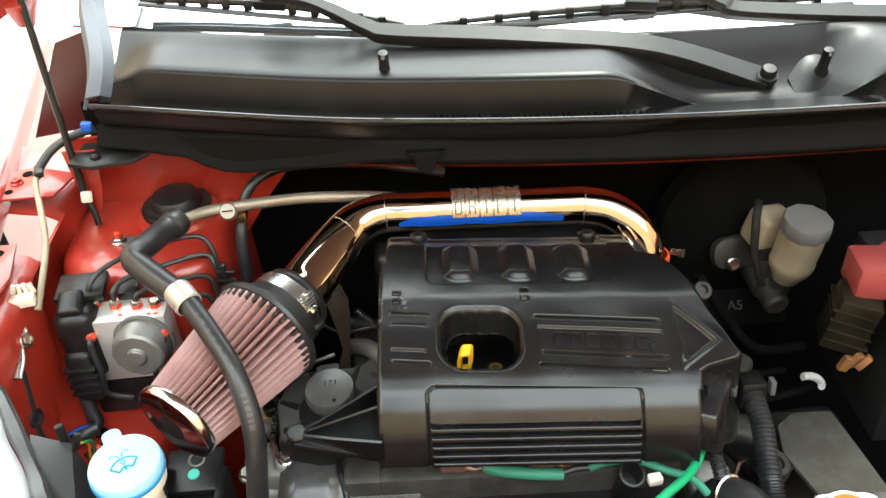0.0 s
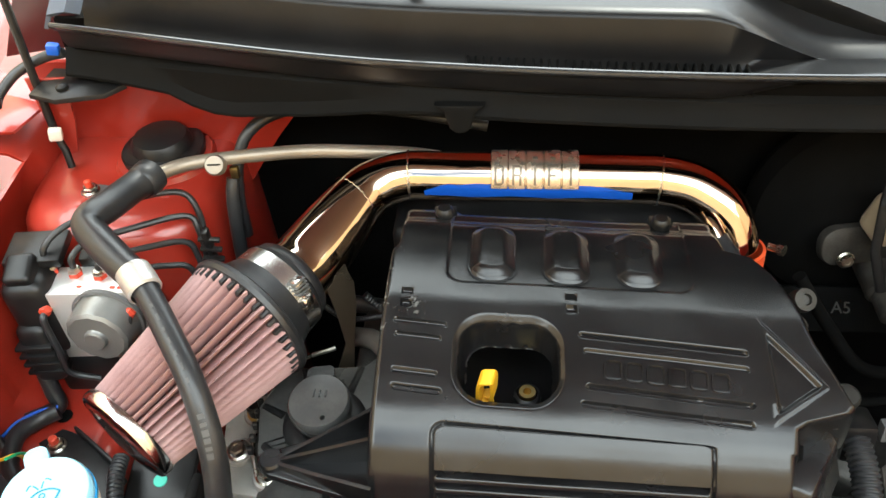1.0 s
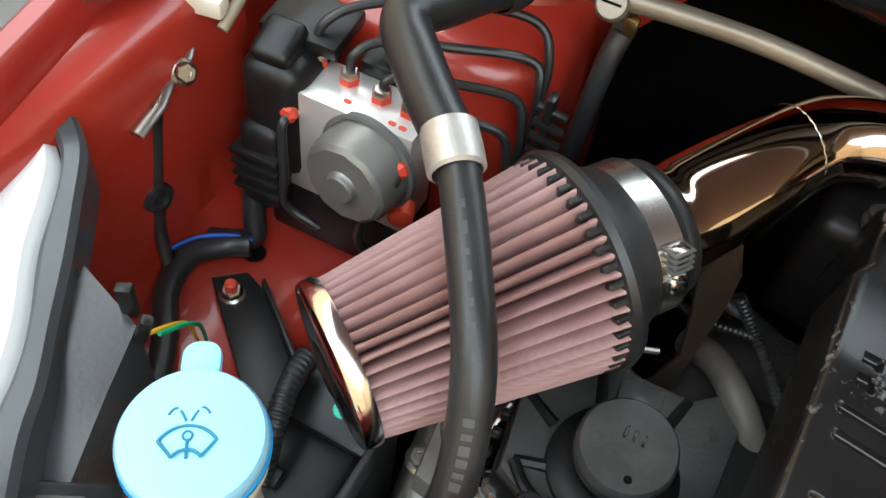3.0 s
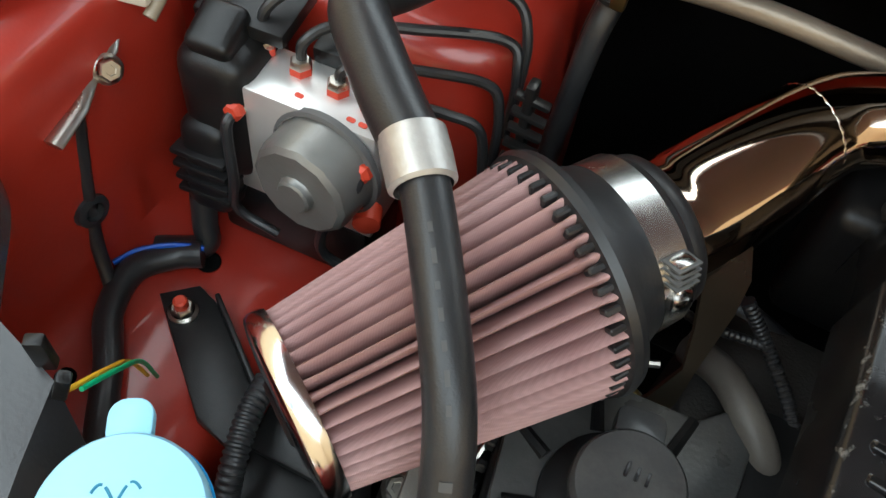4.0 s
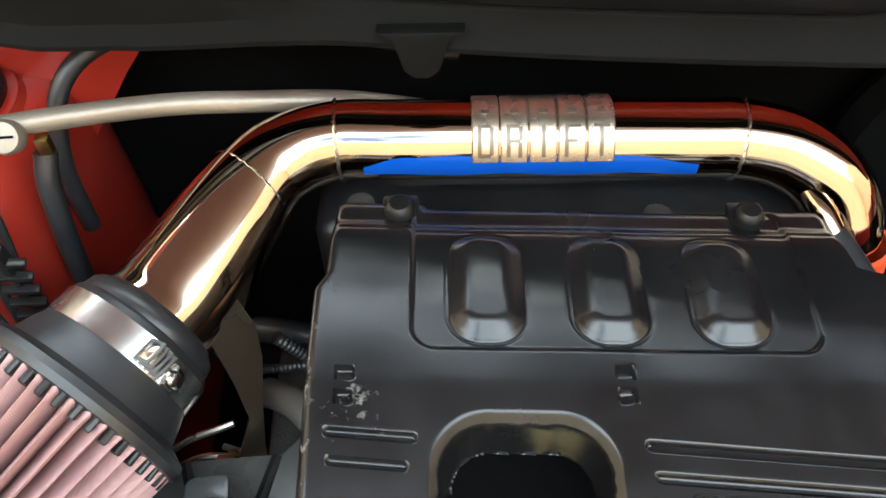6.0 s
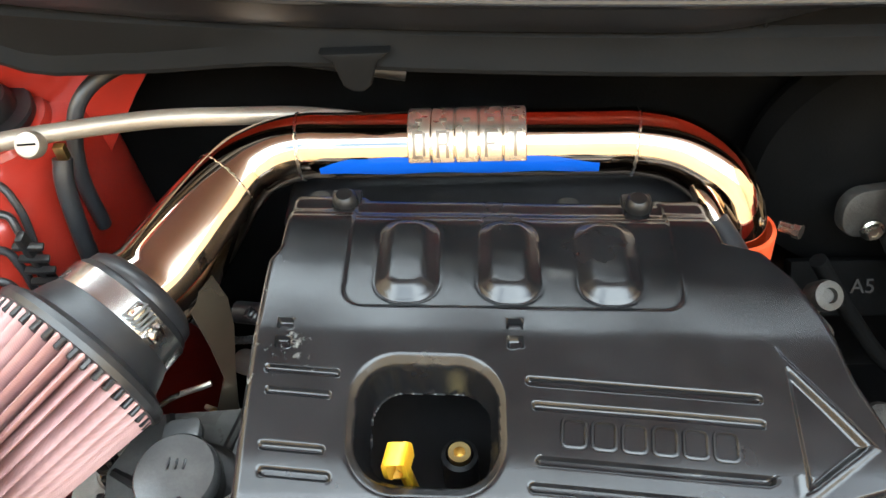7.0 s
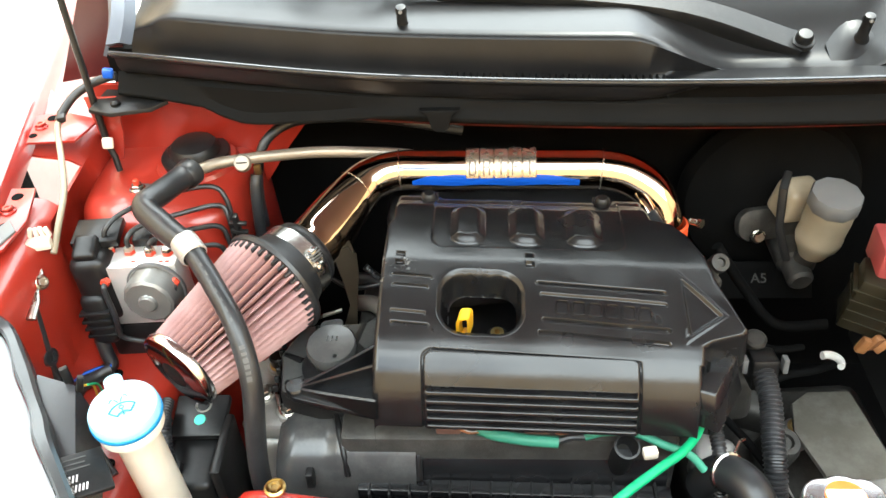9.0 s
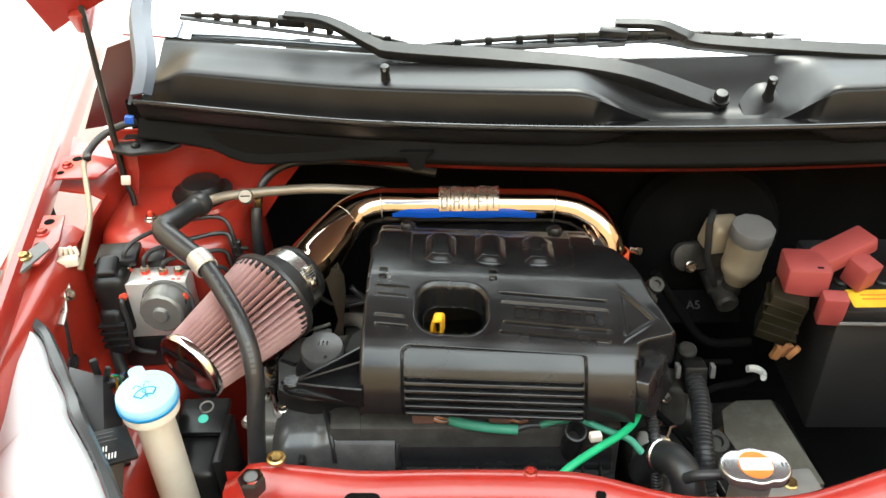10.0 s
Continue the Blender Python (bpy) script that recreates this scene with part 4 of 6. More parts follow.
def build_pipe():
    p = thing("intake_pipe", (0.294, 0.80, 0.78), "polished steel intake pipe with welded bends and golden sheen", "intake pipe")
    line = pipe_line()
    bm = sweep(line, lambda u: PIPE_R + 0.0105 * (1 - ease(0.04, 0.30, u)), 56)
    part("pipe", bm, PIPE, p, angle=60)
    for at, d in ((Vector((-0.062, 0.812, 0.877)), Vector((0.6, 0.75, 0.12))), (Vector((-0.012, 0.8385, 0.888)), Vector((1, 0.08, 0.02))), (Vector((0.222, 0.838, 0.8855)), Vector((1, -0.1, -0.08)))):
        bead = []
        d.normalize()
        q = d.to_track_quat('Z', 'Y').to_matrix()
        for k in range(97):
            a = 2 * math.pi * k / 96
            r = PIPE_R + (0.0034 if at.x < -0.05 else 0.0003) + 0.0002 * math.sin(k * 2.1)
            bead.append(at + q @ Vector((r * math.cos(a), r * math.sin(a), 0.0003 * math.sin(k * 1.7))))
        part("weld_bead", sweep(bead, 0.0011, 6), BRUSHED, p)
    # embossed plate of five strips, wrapped over the tube
    a0, a1 = radians(128), radians(12)
    plate = None
    for k in range(5):
        x0 = 0.066 + k * 0.0163
        rows = []
        for j in range(15):
            a = a0 + (a1 - a0) * j / 14
            row = []
            for x, h in ((x0, 0.0006), (x0 + 0.0008, 0.0017), (x0 + 0.0148, 0.0017), (x0 + 0.0157, 0.0006)):
                row.append((x, 0.8385 - (PIPE_R + h) * math.cos(a), 0.8875 + (PIPE_R + h) * math.sin(a)))
            rows.append(row)
        strip = part("plate_strip", loft(rows, 0.0004), PLATE, p, "brushed steel emblem strip")
        for v0, v1, u0, u1 in LETTERS["DRIFT"[k]] + [(-0.52, -0.38, 0.25, 0.75)]:
            b0, b1, xa, xb = 62 - 42 * v0, 62 - 42 * v1, 0.0034 + 0.0090 * u0, 0.0034 + 0.0090 * u1
            rows = []
            for j in range(7):
                a = radians(b0 + (b1 - b0) * j / 6)
                rows.append([(x0 + x, 0.8385 - (PIPE_R + 0.0023) * math.cos(a), 0.8875 + (PIPE_R + 0.0023) * math.sin(a)) for x in (xa, xb)])
            part("strip_bar", loft(rows, 0.0005), PLATED, strip)
    # blue reflection on the straight run's lower side, painted as a raised strip
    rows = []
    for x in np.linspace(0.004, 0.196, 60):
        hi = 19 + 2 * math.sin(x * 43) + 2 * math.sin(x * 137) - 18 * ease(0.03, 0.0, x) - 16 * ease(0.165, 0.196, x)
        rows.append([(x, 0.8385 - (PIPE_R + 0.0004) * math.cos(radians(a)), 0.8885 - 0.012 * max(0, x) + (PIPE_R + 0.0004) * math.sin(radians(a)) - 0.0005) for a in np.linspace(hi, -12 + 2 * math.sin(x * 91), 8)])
    part("blue_reflection", loft(rows), REFLECTION, p, "blue reflection painted on as a strip along the pipe's lower side")
    # breather stub with its grey hose
    stub = part("breather_stub", tube([(0.262, 0.812, 0.872), (0.268, 0.795, 0.868), (0.275, 0.778, 0.858)], 0.0068, 16), PIPE, p, "thin welded breather stub")
    part("breather_hose", tube([(0.273, 0.785, 0.860), (0.281, 0.765, 0.855), (0.289, 0.742, 0.848), (0.294, 0.725, 0.835)], 0.0085, 16), RUBBER, stub, "black rubber breather hose")
    part("orange_coupler", lathe([(0.0255, -0.012), (0.0285, -0.011), (0.0285, 0.010), (0.0255, 0.011)], (0.2945, 0.8025, 0.822), (0.02, -0.15, -1), 40), ORANGE, p, "orange silicone coupler")
    part("coupler_screw", lathe([(0.004, 0), (0.004, 0.010), (0.0055, 0.010), (0.0055, 0.015), (0, 0.015)], (0.324, 0.800, 0.838), (0.7, -0.6, 0.2), 8), ZINC, p)
    # folded stay that carries the pipe
    b = part("stay", loft([[(-0.096, 0.742, 0.882), (-0.078, 0.762, 0.884)], [(-0.087, 0.727, 0.8785), (-0.0705, 0.749, 0.8765)], [(-0.085, 0.7265, 0.872), (-0.068, 0.7475, 0.870)],
                           [(-0.0765, 0.722, 0.845), (-0.056, 0.737, 0.845)], [(-0.069, 0.713, 0.820), (-0.0545, 0.728, 0.826)], [(-0.064, 0.704, 0.797), (-0.057, 0.710, 0.797)],
                           [(-0.072, 0.694, 0.775), (-0.058, 0.697, 0.775)], [(-0.078, 0.694, 0.757), (-0.060, 0.695, 0.757)], [(-0.086, 0.700, 0.745), (-0.064, 0.694, 0.745)]], 0.0025), STAY, p, "folded stainless stay")
    hexbolt((-0.079, 0.697, 0.757), (-0.55, -0.8, 0.3), 0.010, GOLDZ, b, washer=0.007)
    return p


build_engine_cover()
build_filter()
build_pipe()


# ---- hoses and tubes by the tower ----
def bars_along(parent, line, start, step_len, widths, mat, normal_from, r, size=0.004):
    """Illegible print: short bars laid on a hose."""
    for k, w in enumerate(widths):
        i = start + k * step_len
        q, d = line[i], (line[i + 1] - line[i - 1]).normalized()
        out = (Vector(normal_from) - q)
        out = (out - d * out.dot(d)).normalized()
        side = d.cross(out)
        m = Matrix.Translation(q + out * (r + 0.0001)) @ Matrix((d, side, out)).transposed().to_4x4()
        part("print_bar", box((w, size, 0.0004), m, 0), mat, parent)


BANDM = material("mottled_tin", (0.62, 0.61, 0.58), (0.42, 0.41, 0.39), rough=0.42, metal=0.6, scale=150, bump=0.3)


def build_heater_hose():
    h = thing("heater_hose", (-0.14, 0.52, 0.60), "black rubber heater hose with printed marks across the filter", "hose")
    up = smooth_line([(-0.243, 0.787, 0.925), (-0.252, 0.765, 0.927), (-0.259, 0.738, 0.932), (-0.265, 0.718, 0.936), (-0.263, 0.706, 0.935), (-0.247, 0.690, 0.933), (-0.226, 0.672, 0.929), (-0.212, 0.661, 0.927)], 10)
    part("upper_hose", sweep(up, lambda u: 0.0135 + 0.0012 * ease(0.12, 0.0, u) - 0.0004 * ease(0.8, 1, u), 26), RUBBER, h, "thick foam-sleeved upper hose")
    part("upper_mouth", lathe([(0.0095, -0.002), (0.0158, -0.002), (0.0162, 0.004), (0.0158, 0.012), (0.0140, 0.015)], (-0.2415, 0.7905, 0.9243), (-0.29, -0.95, 0.06), 26), RUBBER, h)
    d = Vector((0.62, -0.70, -0.22))
    part("hose_band", lathe([(0.0122, -0.012), (0.0142, -0.0115), (0.0145, 0.0), (0.0142, 0.0105), (0.0122, 0.012)], (-0.2045, 0.6540, 0.925), d, 28), BANDM, h, "crimped silver band")
    low = smooth_line([(-0.212, 0.661, 0.927), (-0.196, 0.645, 0.923), (-0.172, 0.614, 0.911), (-0.149, 0.582, 0.894), (-0.136, 0.558, 0.868), (-0.132, 0.542, 0.838), (-0.136, 0.532, 0.795), (-0.141, 0.525, 0.74), (-0.143, 0.522, 0.66), (-0.143, 0.522, 0.60)], 12)
    lower = part("lower_hose", sweep(low, 0.0103, 26), RUBBER, h, "black hose with faded white print")
    bars_along(lower, low, 18, 3, [0.004, 0.006, 0.003, 0.005, 0.004, 0.006, 0.004], PRINT, (-0.08, 0.35, 1.25), 0.0103, 0.002)
    bars_along(lower, low, 44, 2, [0.004, 0.003, 0.005, 0.004, 0.003, 0.005], PRINT, (-0.08, 0.35, 1.25), 0.0103, 0.005)
    return h


def build_tube():
    t = thing("heater_tube", (0.03, 0.89, 0.90), "brown coated metal heater tube with a clip knob", "tube")
    part("tube", sweep(smooth_line([(-0.246, 0.778, 0.926), (-0.236, 0.796, 0.922), (-0.205, 0.818, 0.919), (-0.12, 0.845, 0.911), (-0.06, 0.858, 0.902), (-0.01, 0.872, 0.889), (0.04, 0.886, 0.868), (0.10, 0.900, 0.84)], 8), 0.0066, 18), TUBE, t)
    part("knob", lathe([(0.006, -0.004), (0.0095, -0.003), (0.0100, 0.004), (0.0085, 0.007), (0, 0.0075)], (-0.189, 0.815, 0.917), (0.05, -0.75, 0.66), 22), TUBE, t, "slotted round knob")
    part("knob_slot", box((0.012, 0.0014, 0.0012), Matrix.Translation((-0.1887, 0.8092, 0.9222)) @ Vector((0.05, -0.75, 0.66)).to_track_quat('Z', 'Y').to_matrix().to_4x4(), 0), DARK, t)
    part("bracket_tail", box((0.008, 0.006, 0.012), (-0.176, 0.822, 0.904), 0.001), GOLDZ, t)


def build_back_hose():
    h = thing("vacuum_hose", (-0.02, 0.91, 0.88), "black vacuum hose looping behind the suspension tower", "hose")
    part("hose", tube([(-0.192, 0.850, 0.80), (-0.190, 0.852, 0.860), (-0.180, 0.872, 0.905), (-0.150, 0.893, 0.922), (-0.10, 0.902, 0.924), (-0.03, 0.905, 0.918), (0.06, 0.905, 0.90)], 0.006, 12), RUBBER, h)
    part("side_cable", tube([(-0.186, 0.80, 0.74), (-0.184, 0.805, 0.82), (-0.182, 0.815, 0.875), (-0.180, 0.825, 0.895)], 0.007, 12), RUBBER, h)


build_back_hose()


# ---- brake hydraulic unit ----
def build_abs():
    a = thing("brake_hydraulic_unit", (-0.29, 0.69, 0.728), "brake pressure unit with silver block, grey motor and black case", "brake unit")
    m = pose(-0.289, 0.708, 0.8235, 0, 0, 4)
    part("valve_block", box((0.086, 0.036, 0.086), m, 0.0015), BLOCK, a, "machined silver valve block")
    q = Vector((-0.05, -1, 0.04)).normalized()
    c = Vector((-0.2710, 0.692, 0.8370))
    motor = part("motor", lathe([(0.0315, 0), (0.0318, 0.003), (0.0300, 0.006), (0.0298, 0.022), (0.0285, 0.027), (0.0255, 0.0295), (0.011, 0.0295), (0.0102, 0.0305), (0.0100, 0.0330), (0.0088, 0.0340), (0, 0.0340)], c, q, 12), MOTOR, a, "grey faceted motor can")
    part("motor_band", lathe([(0.0316, 0.0), (0.0335, 0.001), (0.0335, 0.005), (0.0312, 0.006)], c, q, 40), GREYCAP, motor)
    case = part("control_case", box((0.044, 0.060, 0.092), pose(-0.342, 0.710, 0.834, 0, 0, 6), 0.014, 4), BLACK, a, "black plastic control case")
    part("case_lid", box((0.052, 0.040, 0.010), pose(-0.338, 0.728, 0.884, 4, 0, 6), 0.002), BLACK, case)
    part("case_block", box((0.026, 0.030, 0.024), pose(-0.342, 0.702, 0.880, 20, 0, 6), 0.005, 3), BLACK, case)
    part("case_block", box((0.022, 0.026, 0.022), pose(-0.292, 0.738, 0.868, 8, 0, 6), 0.003), BLACK, case)
    for k in range(4):
        part("connector_rib", box((0.034, 0.030, 0.004), pose(-0.345, 0.682, 0.812 - 0.011 * k, -8, 0, 6), 0.0012), BLACK, case)
    part("connector", box((0.032, 0.028, 0.070), pose(-0.345, 0.684, 0.798, -6, 0, 6), 0.010, 4), BLACK, case)
    part("cable", tube([(-0.352, 0.675, 0.770), (-0.348, 0.668, 0.752), (-0.345, 0.66, 0.738), (-0.37, 0.645, 0.735)], 0.008, 12), RUBBER, case)
    tops = [(-0.326, 0.716), (-0.302, 0.714), (-0.278, 0.712), (-0.258, 0.712)]
    pipes = [[(-0.326, 0.717, 0.872), (-0.325, 0.719, 0.893), (-0.310, 0.738, 0.903), (-0.272, 0.768, 0.905), (-0.225, 0.795, 0.898), (-0.207, 0.790, 0.880), (-0.202, 0.775, 0.840)],
             [(-0.302, 0.715, 0.872), (-0.301, 0.717, 0.885), (-0.290, 0.732, 0.890), (-0.255, 0.752, 0.890), (-0.214, 0.777, 0.884), (-0.203, 0.772, 0.868), (-0.200, 0.764, 0.83)],
             [(-0.278, 0.713, 0.872), (-0.277, 0.716, 0.879), (-0.266, 0.725, 0.880), (-0.240, 0.742, 0.876), (-0.212, 0.757, 0.869), (-0.203, 0.755, 0.852), (-0.200, 0.75, 0.82)],
             [(-0.258, 0.713, 0.868), (-0.256, 0.716, 0.872), (-0.245, 0.724, 0.866), (-0.226, 0.736, 0.858), (-0.208, 0.742, 0.850), (-0.200, 0.738, 0.82)]]
    for (x, y), pts in zip(tops, pipes):
        nut = part("pipe_nut", lathe([(0.0062, 0), (0.0062, 0.008), (0.0048, 0.010), (0, 0.010)], (x, y, 0.865), (0, 0, 1), 6), ZINC, a)
        part("brake_pipe", sweep(smooth_line(pts, 8), 0.0030, 10), RUBBER, nut)
        part("paint_mark", lathe([(0.0063, 0.001), (0.0066, 0.002), (0.0066, 0.005), (0.0062, 0.006)], (x, y, 0.865), (0, 0, 1), 6), REDMARK, nut)
    for x, z, xe in ((-0.325, 0.849, -0.322), (-0.247, 0.848, -0.262)):
        nut = part("pipe_nut", lathe([(0.0055, 0), (0.0055, 0.008), (0, 0.009)], (x, 0.690, z), (0, -1, 0.2), 6), ZINC, a)
        part("paint_mark", lathe([(0.0062, 0.004), (0.0062, 0.0075), (0.004, 0.010), (0, 0.010)], (x, 0.690, z), (0, -1, 0.2), 6), REDMARK, nut)
        part("brake_pipe", sweep(smooth_line([(x, 0.682, z), (x, 0.676, z - 0.006), (xe, 0.672, z - 0.04), (xe - 0.004, 0.675, z - 0.075), (xe + 0.02, 0.68, z - 0.09)], 8), 0.0032, 10), RUBBER, nut)
    for x, z in ((-0.262, 0.8665), (-0.293, 0.8665), (-0.255, 0.8665)):
        part("paint_dab", prism(rounded(0.005, 0.003, 0.0012, 3), 0.0006, (x, 0.6985, z + 0.0005), 0), REDMARK, a)
    part("carrier", box((0.10, 0.05, 0.05), pose(-0.30, 0.715, 0.753, 0, 0, 4), 0.004), BLACK, a, "black carrier bracket")
    a.location = Vector(a.location) + Vector((-0.006, 0.010, -0.005))
    part("wall_bush", lathe([(0.008, 0), (0.008, 0.012), (0.004, 0.014), (0, 0.014)], (-0.248, 0.695, 0.806), (0.4, -0.9, 0), 12), REDMARK, a)
    return a


def build_pipe_clip():
    c = thing("pipe_clip", (-0.197, 0.765, 0.80), "black comb clip holding brake pipes beside the tower", "clip")
    for k in range(7):
        part("tooth", box((0.020, 0.006, 0.0035), pose(-0.192, 0.762 - 0.001 * k, 0.872 - 0.011 * k, 0, 12, 10), 0.001), BLACK, c)
    part("spine", box((0.006, 0.010, 0.09), pose(-0.194, 0.766, 0.838, 4, 0, 0), 0.002), BLACK, c)


# ---- washer bottle and headlight corner ----
def build_washer():
    w = thing("washer_bottle", (-0.232, 0.50, 0.45), "milky washer filler neck with a light blue cap", "washer bottle")
    c = Vector((-0.2325, 0.495, 0.873))
    ax = Vector((0.02, -0.06, 1)).normalized()
    part("filler_neck", lathe([(0.024, -0.40), (0.0215, -0.2), (0.0205, -0.05), (0.0215, -0.032), (0.030, -0.026), (0.0305, -0.016), (0.0285, -0.012), (0.028, -0.006)], c, ax, 40), WHITE, w, "milky plastic filler neck")
    cap = part("cap", lathe([(0.0290, -0.012), (0.0312, -0.011), (0.0316, -0.006), (0.0314, -0.001), (0.0300, 0.0015), (0.022, 0.0022), (0, 0.0026)], c, ax, 48), CAPBLUE, w, "light blue snap cap")
    part("cap_skirt", lathe([(0.0292, -0.0125), (0.0322, -0.0122), (0.0325, -0.0085), (0.0316, -0.0075)], c, ax, 48), BLUECAP2, cap)
    part("cap_tab", prism(rounded(0.017, 0.020, 0.007), 0.005, Matrix.Translation(c) @ pose(-0.0195, 0.0297, 0.001, 0, 0, 33), 0.001), CAPBLUE, cap)
    # moulded windscreen symbol: a fan shaped outline, a jet and drops
    def stroke(pts, r=0.0007):
        part("symbol_line", sweep([c + Vector((x, y, 0.0030)) for x, y in pts], r, 6), BLUELINE, cap)
    turn = Matrix.Rotation(radians(35), 2)
    def P(x, y):
        v = turn @ Vector((x, y))
        return (v.x, v.y - 0.002)
    top = [P(0.0145 * math.sin(a), -0.010 + 0.0155 * math.cos(a)) for a in np.linspace(-0.95, 0.95, 12)]
    bot = [P(0.0075 * math.sin(a), -0.0135 + 0.0085 * math.cos(a)) for a in np.linspace(-0.9, 0.9, 8)]
    stroke(top), stroke(bot), stroke([top[0], bot[0]]), stroke([top[-1], bot[-1]])
    stroke([P(0, -0.009), P(0, -0.001)], 0.0006)
    stroke([P(0.002 * math.cos(a), 0.001 + 0.002 * math.sin(a)) for a in np.linspace(0, 6.283, 12)], 0.0005)
    for s in (-1, 1):
        stroke([P(s * (0.001 + 0.0075 * u), 0.0075 + 0.006 * math.sin(u * 2.6)) for u in np.linspace(0, 0.35, 4)], 0.0006)
        stroke([P(s * (0.001 + 0.0075 * u), 0.0075 + 0.006 * math.sin(u * 2.6)) for u in np.linspace(0.5, 1.0, 5)], 0.0006)


GREYH = material("grey_housing_plastic", (0.035, 0.035, 0.037), (0.022, 0.022, 0.024), rough=0.24, scale=30, bump=0.1)


FLANGE = material("pale_grey_flange", (0.05, 0.053, 0.056), (0.03, 0.032, 0.034), rough=0.2, scale=30, bump=0.1)


def build_headlight():
    h = thing("headlight", (-0.42, 0.45, 0.45), "clear headlight unit with pale grey mounting flange", "headlight")
    edge = smooth_line([(-0.480, 0.700, 0.905), (-0.441, 0.647, 0.902), (-0.404, 0.606, 0.908), (-0.386, 0.593, 0.901), (-0.366, 0.580, 0.893), (-0.345, 0.553, 0.890), (-0.328, 0.529, 0.887), (-0.311, 0.503, 0.884), (-0.293, 0.478, 0.884), (-0.277, 0.452, 0.885), (-0.235, 0.395, 0.880), (-0.190, 0.330, 0.870)], 6)
    rows, lens = [], []
    for i, q in enumerate(edge):
        d = (edge[min(i + 1, len(edge) - 1)] - edge[max(i - 1, 0)]).normalized()
        out = Vector((d.y, -d.x, 0))
        if out.x > 0:
            out = -out
        w = 0.013 + 0.0015 * math.sin(i * 0.4)
        rows.append([q + Vector((0, 0, -0.030)), q + Vector((0, 0, -0.004)), q + out * 0.003, q + out * w * 0.8 + Vector((0, 0, 0.001)), q + out * w + Vector((0, 0, -0.002)), q + out * w + Vector((0, 0, -0.012))])
        lens.append([q + out * (w + 0.001) + Vector((0, 0, -0.006)), q + out * (w + 0.006) + Vector((0, 0, 0.002)), q + out * (w + 0.03) + Vector((0, 0, -0.002)), q + out * (w + 0.07) + Vector((0, 0, -0.03)), q + out * (w + 0.11) + Vector((0, 0, -0.08)), q + out * (w + 0.13) + Vector((0, 0, -0.20))])
    part("flange", loft(rows, 0.002), FLANGE, h, "pale grey plastic flange")
    part("lens", loft(lens, 0.003), LENS, h, "glossy lens, the glare on its clear plastic painted white")
    # grey wedge of the lamp housing behind the flange
    part("rear_housing", loft([[(-0.330, 0.535, 0.872), (-0.290, 0.525, 0.868), (-0.275, 0.515, 0.830)], [(-0.316, 0.500, 0.870), (-0.280, 0.495, 0.864), (-0.268, 0.490, 0.82)],
                               [(-0.300, 0.460, 0.862), (-0.268, 0.458, 0.855), (-0.260, 0.455, 0.80)], [(-0.285, 0.435, 0.850), (-0.262, 0.435, 0.845), (-0.255, 0.430, 0.79)]], 0.004), GREYH, h, "grey wedge housing")
    part("housing_post", box((0.008, 0.006, 0.022), pose(-0.298, 0.530, 0.876, 0, 0, 30), 0.0015), BLACK, h)
    part("housing_post", box((0.006, 0.006, 0.018), pose(-0.284, 0.524, 0.872, 0, 20, 30), 0.0015), BLACK, h)
    fin = part("label_plate", box((0.050, 0.045, 0.006), pose(-0.258, 0.437, 0.853, 8, 14, 35), 0.002), BLACK, h, "black plate with a row of pale bars")
    lm = pose(-0.258, 0.437, 0.853, 8, 14, 35)
    for row, n in ((-0.014, 9), (-0.004, 7)):
        for k in range(n):
            part("pale_bar", box((0.0014, 0.007, 0.0006), lm @ pose(-0.020 + 0.0030 * k, row, 0.0032, 0, 0, -18), 0), LABELW, fin)
    for row, w in ((0.006, 0.030), (0.011, 0.024), (0.016, 0.028)):
        part("pale_line", box((w, 0.0012, 0.0005), lm @ Matrix.Translation((-0.004, row, 0.0032)), 0), PRINT, fin)


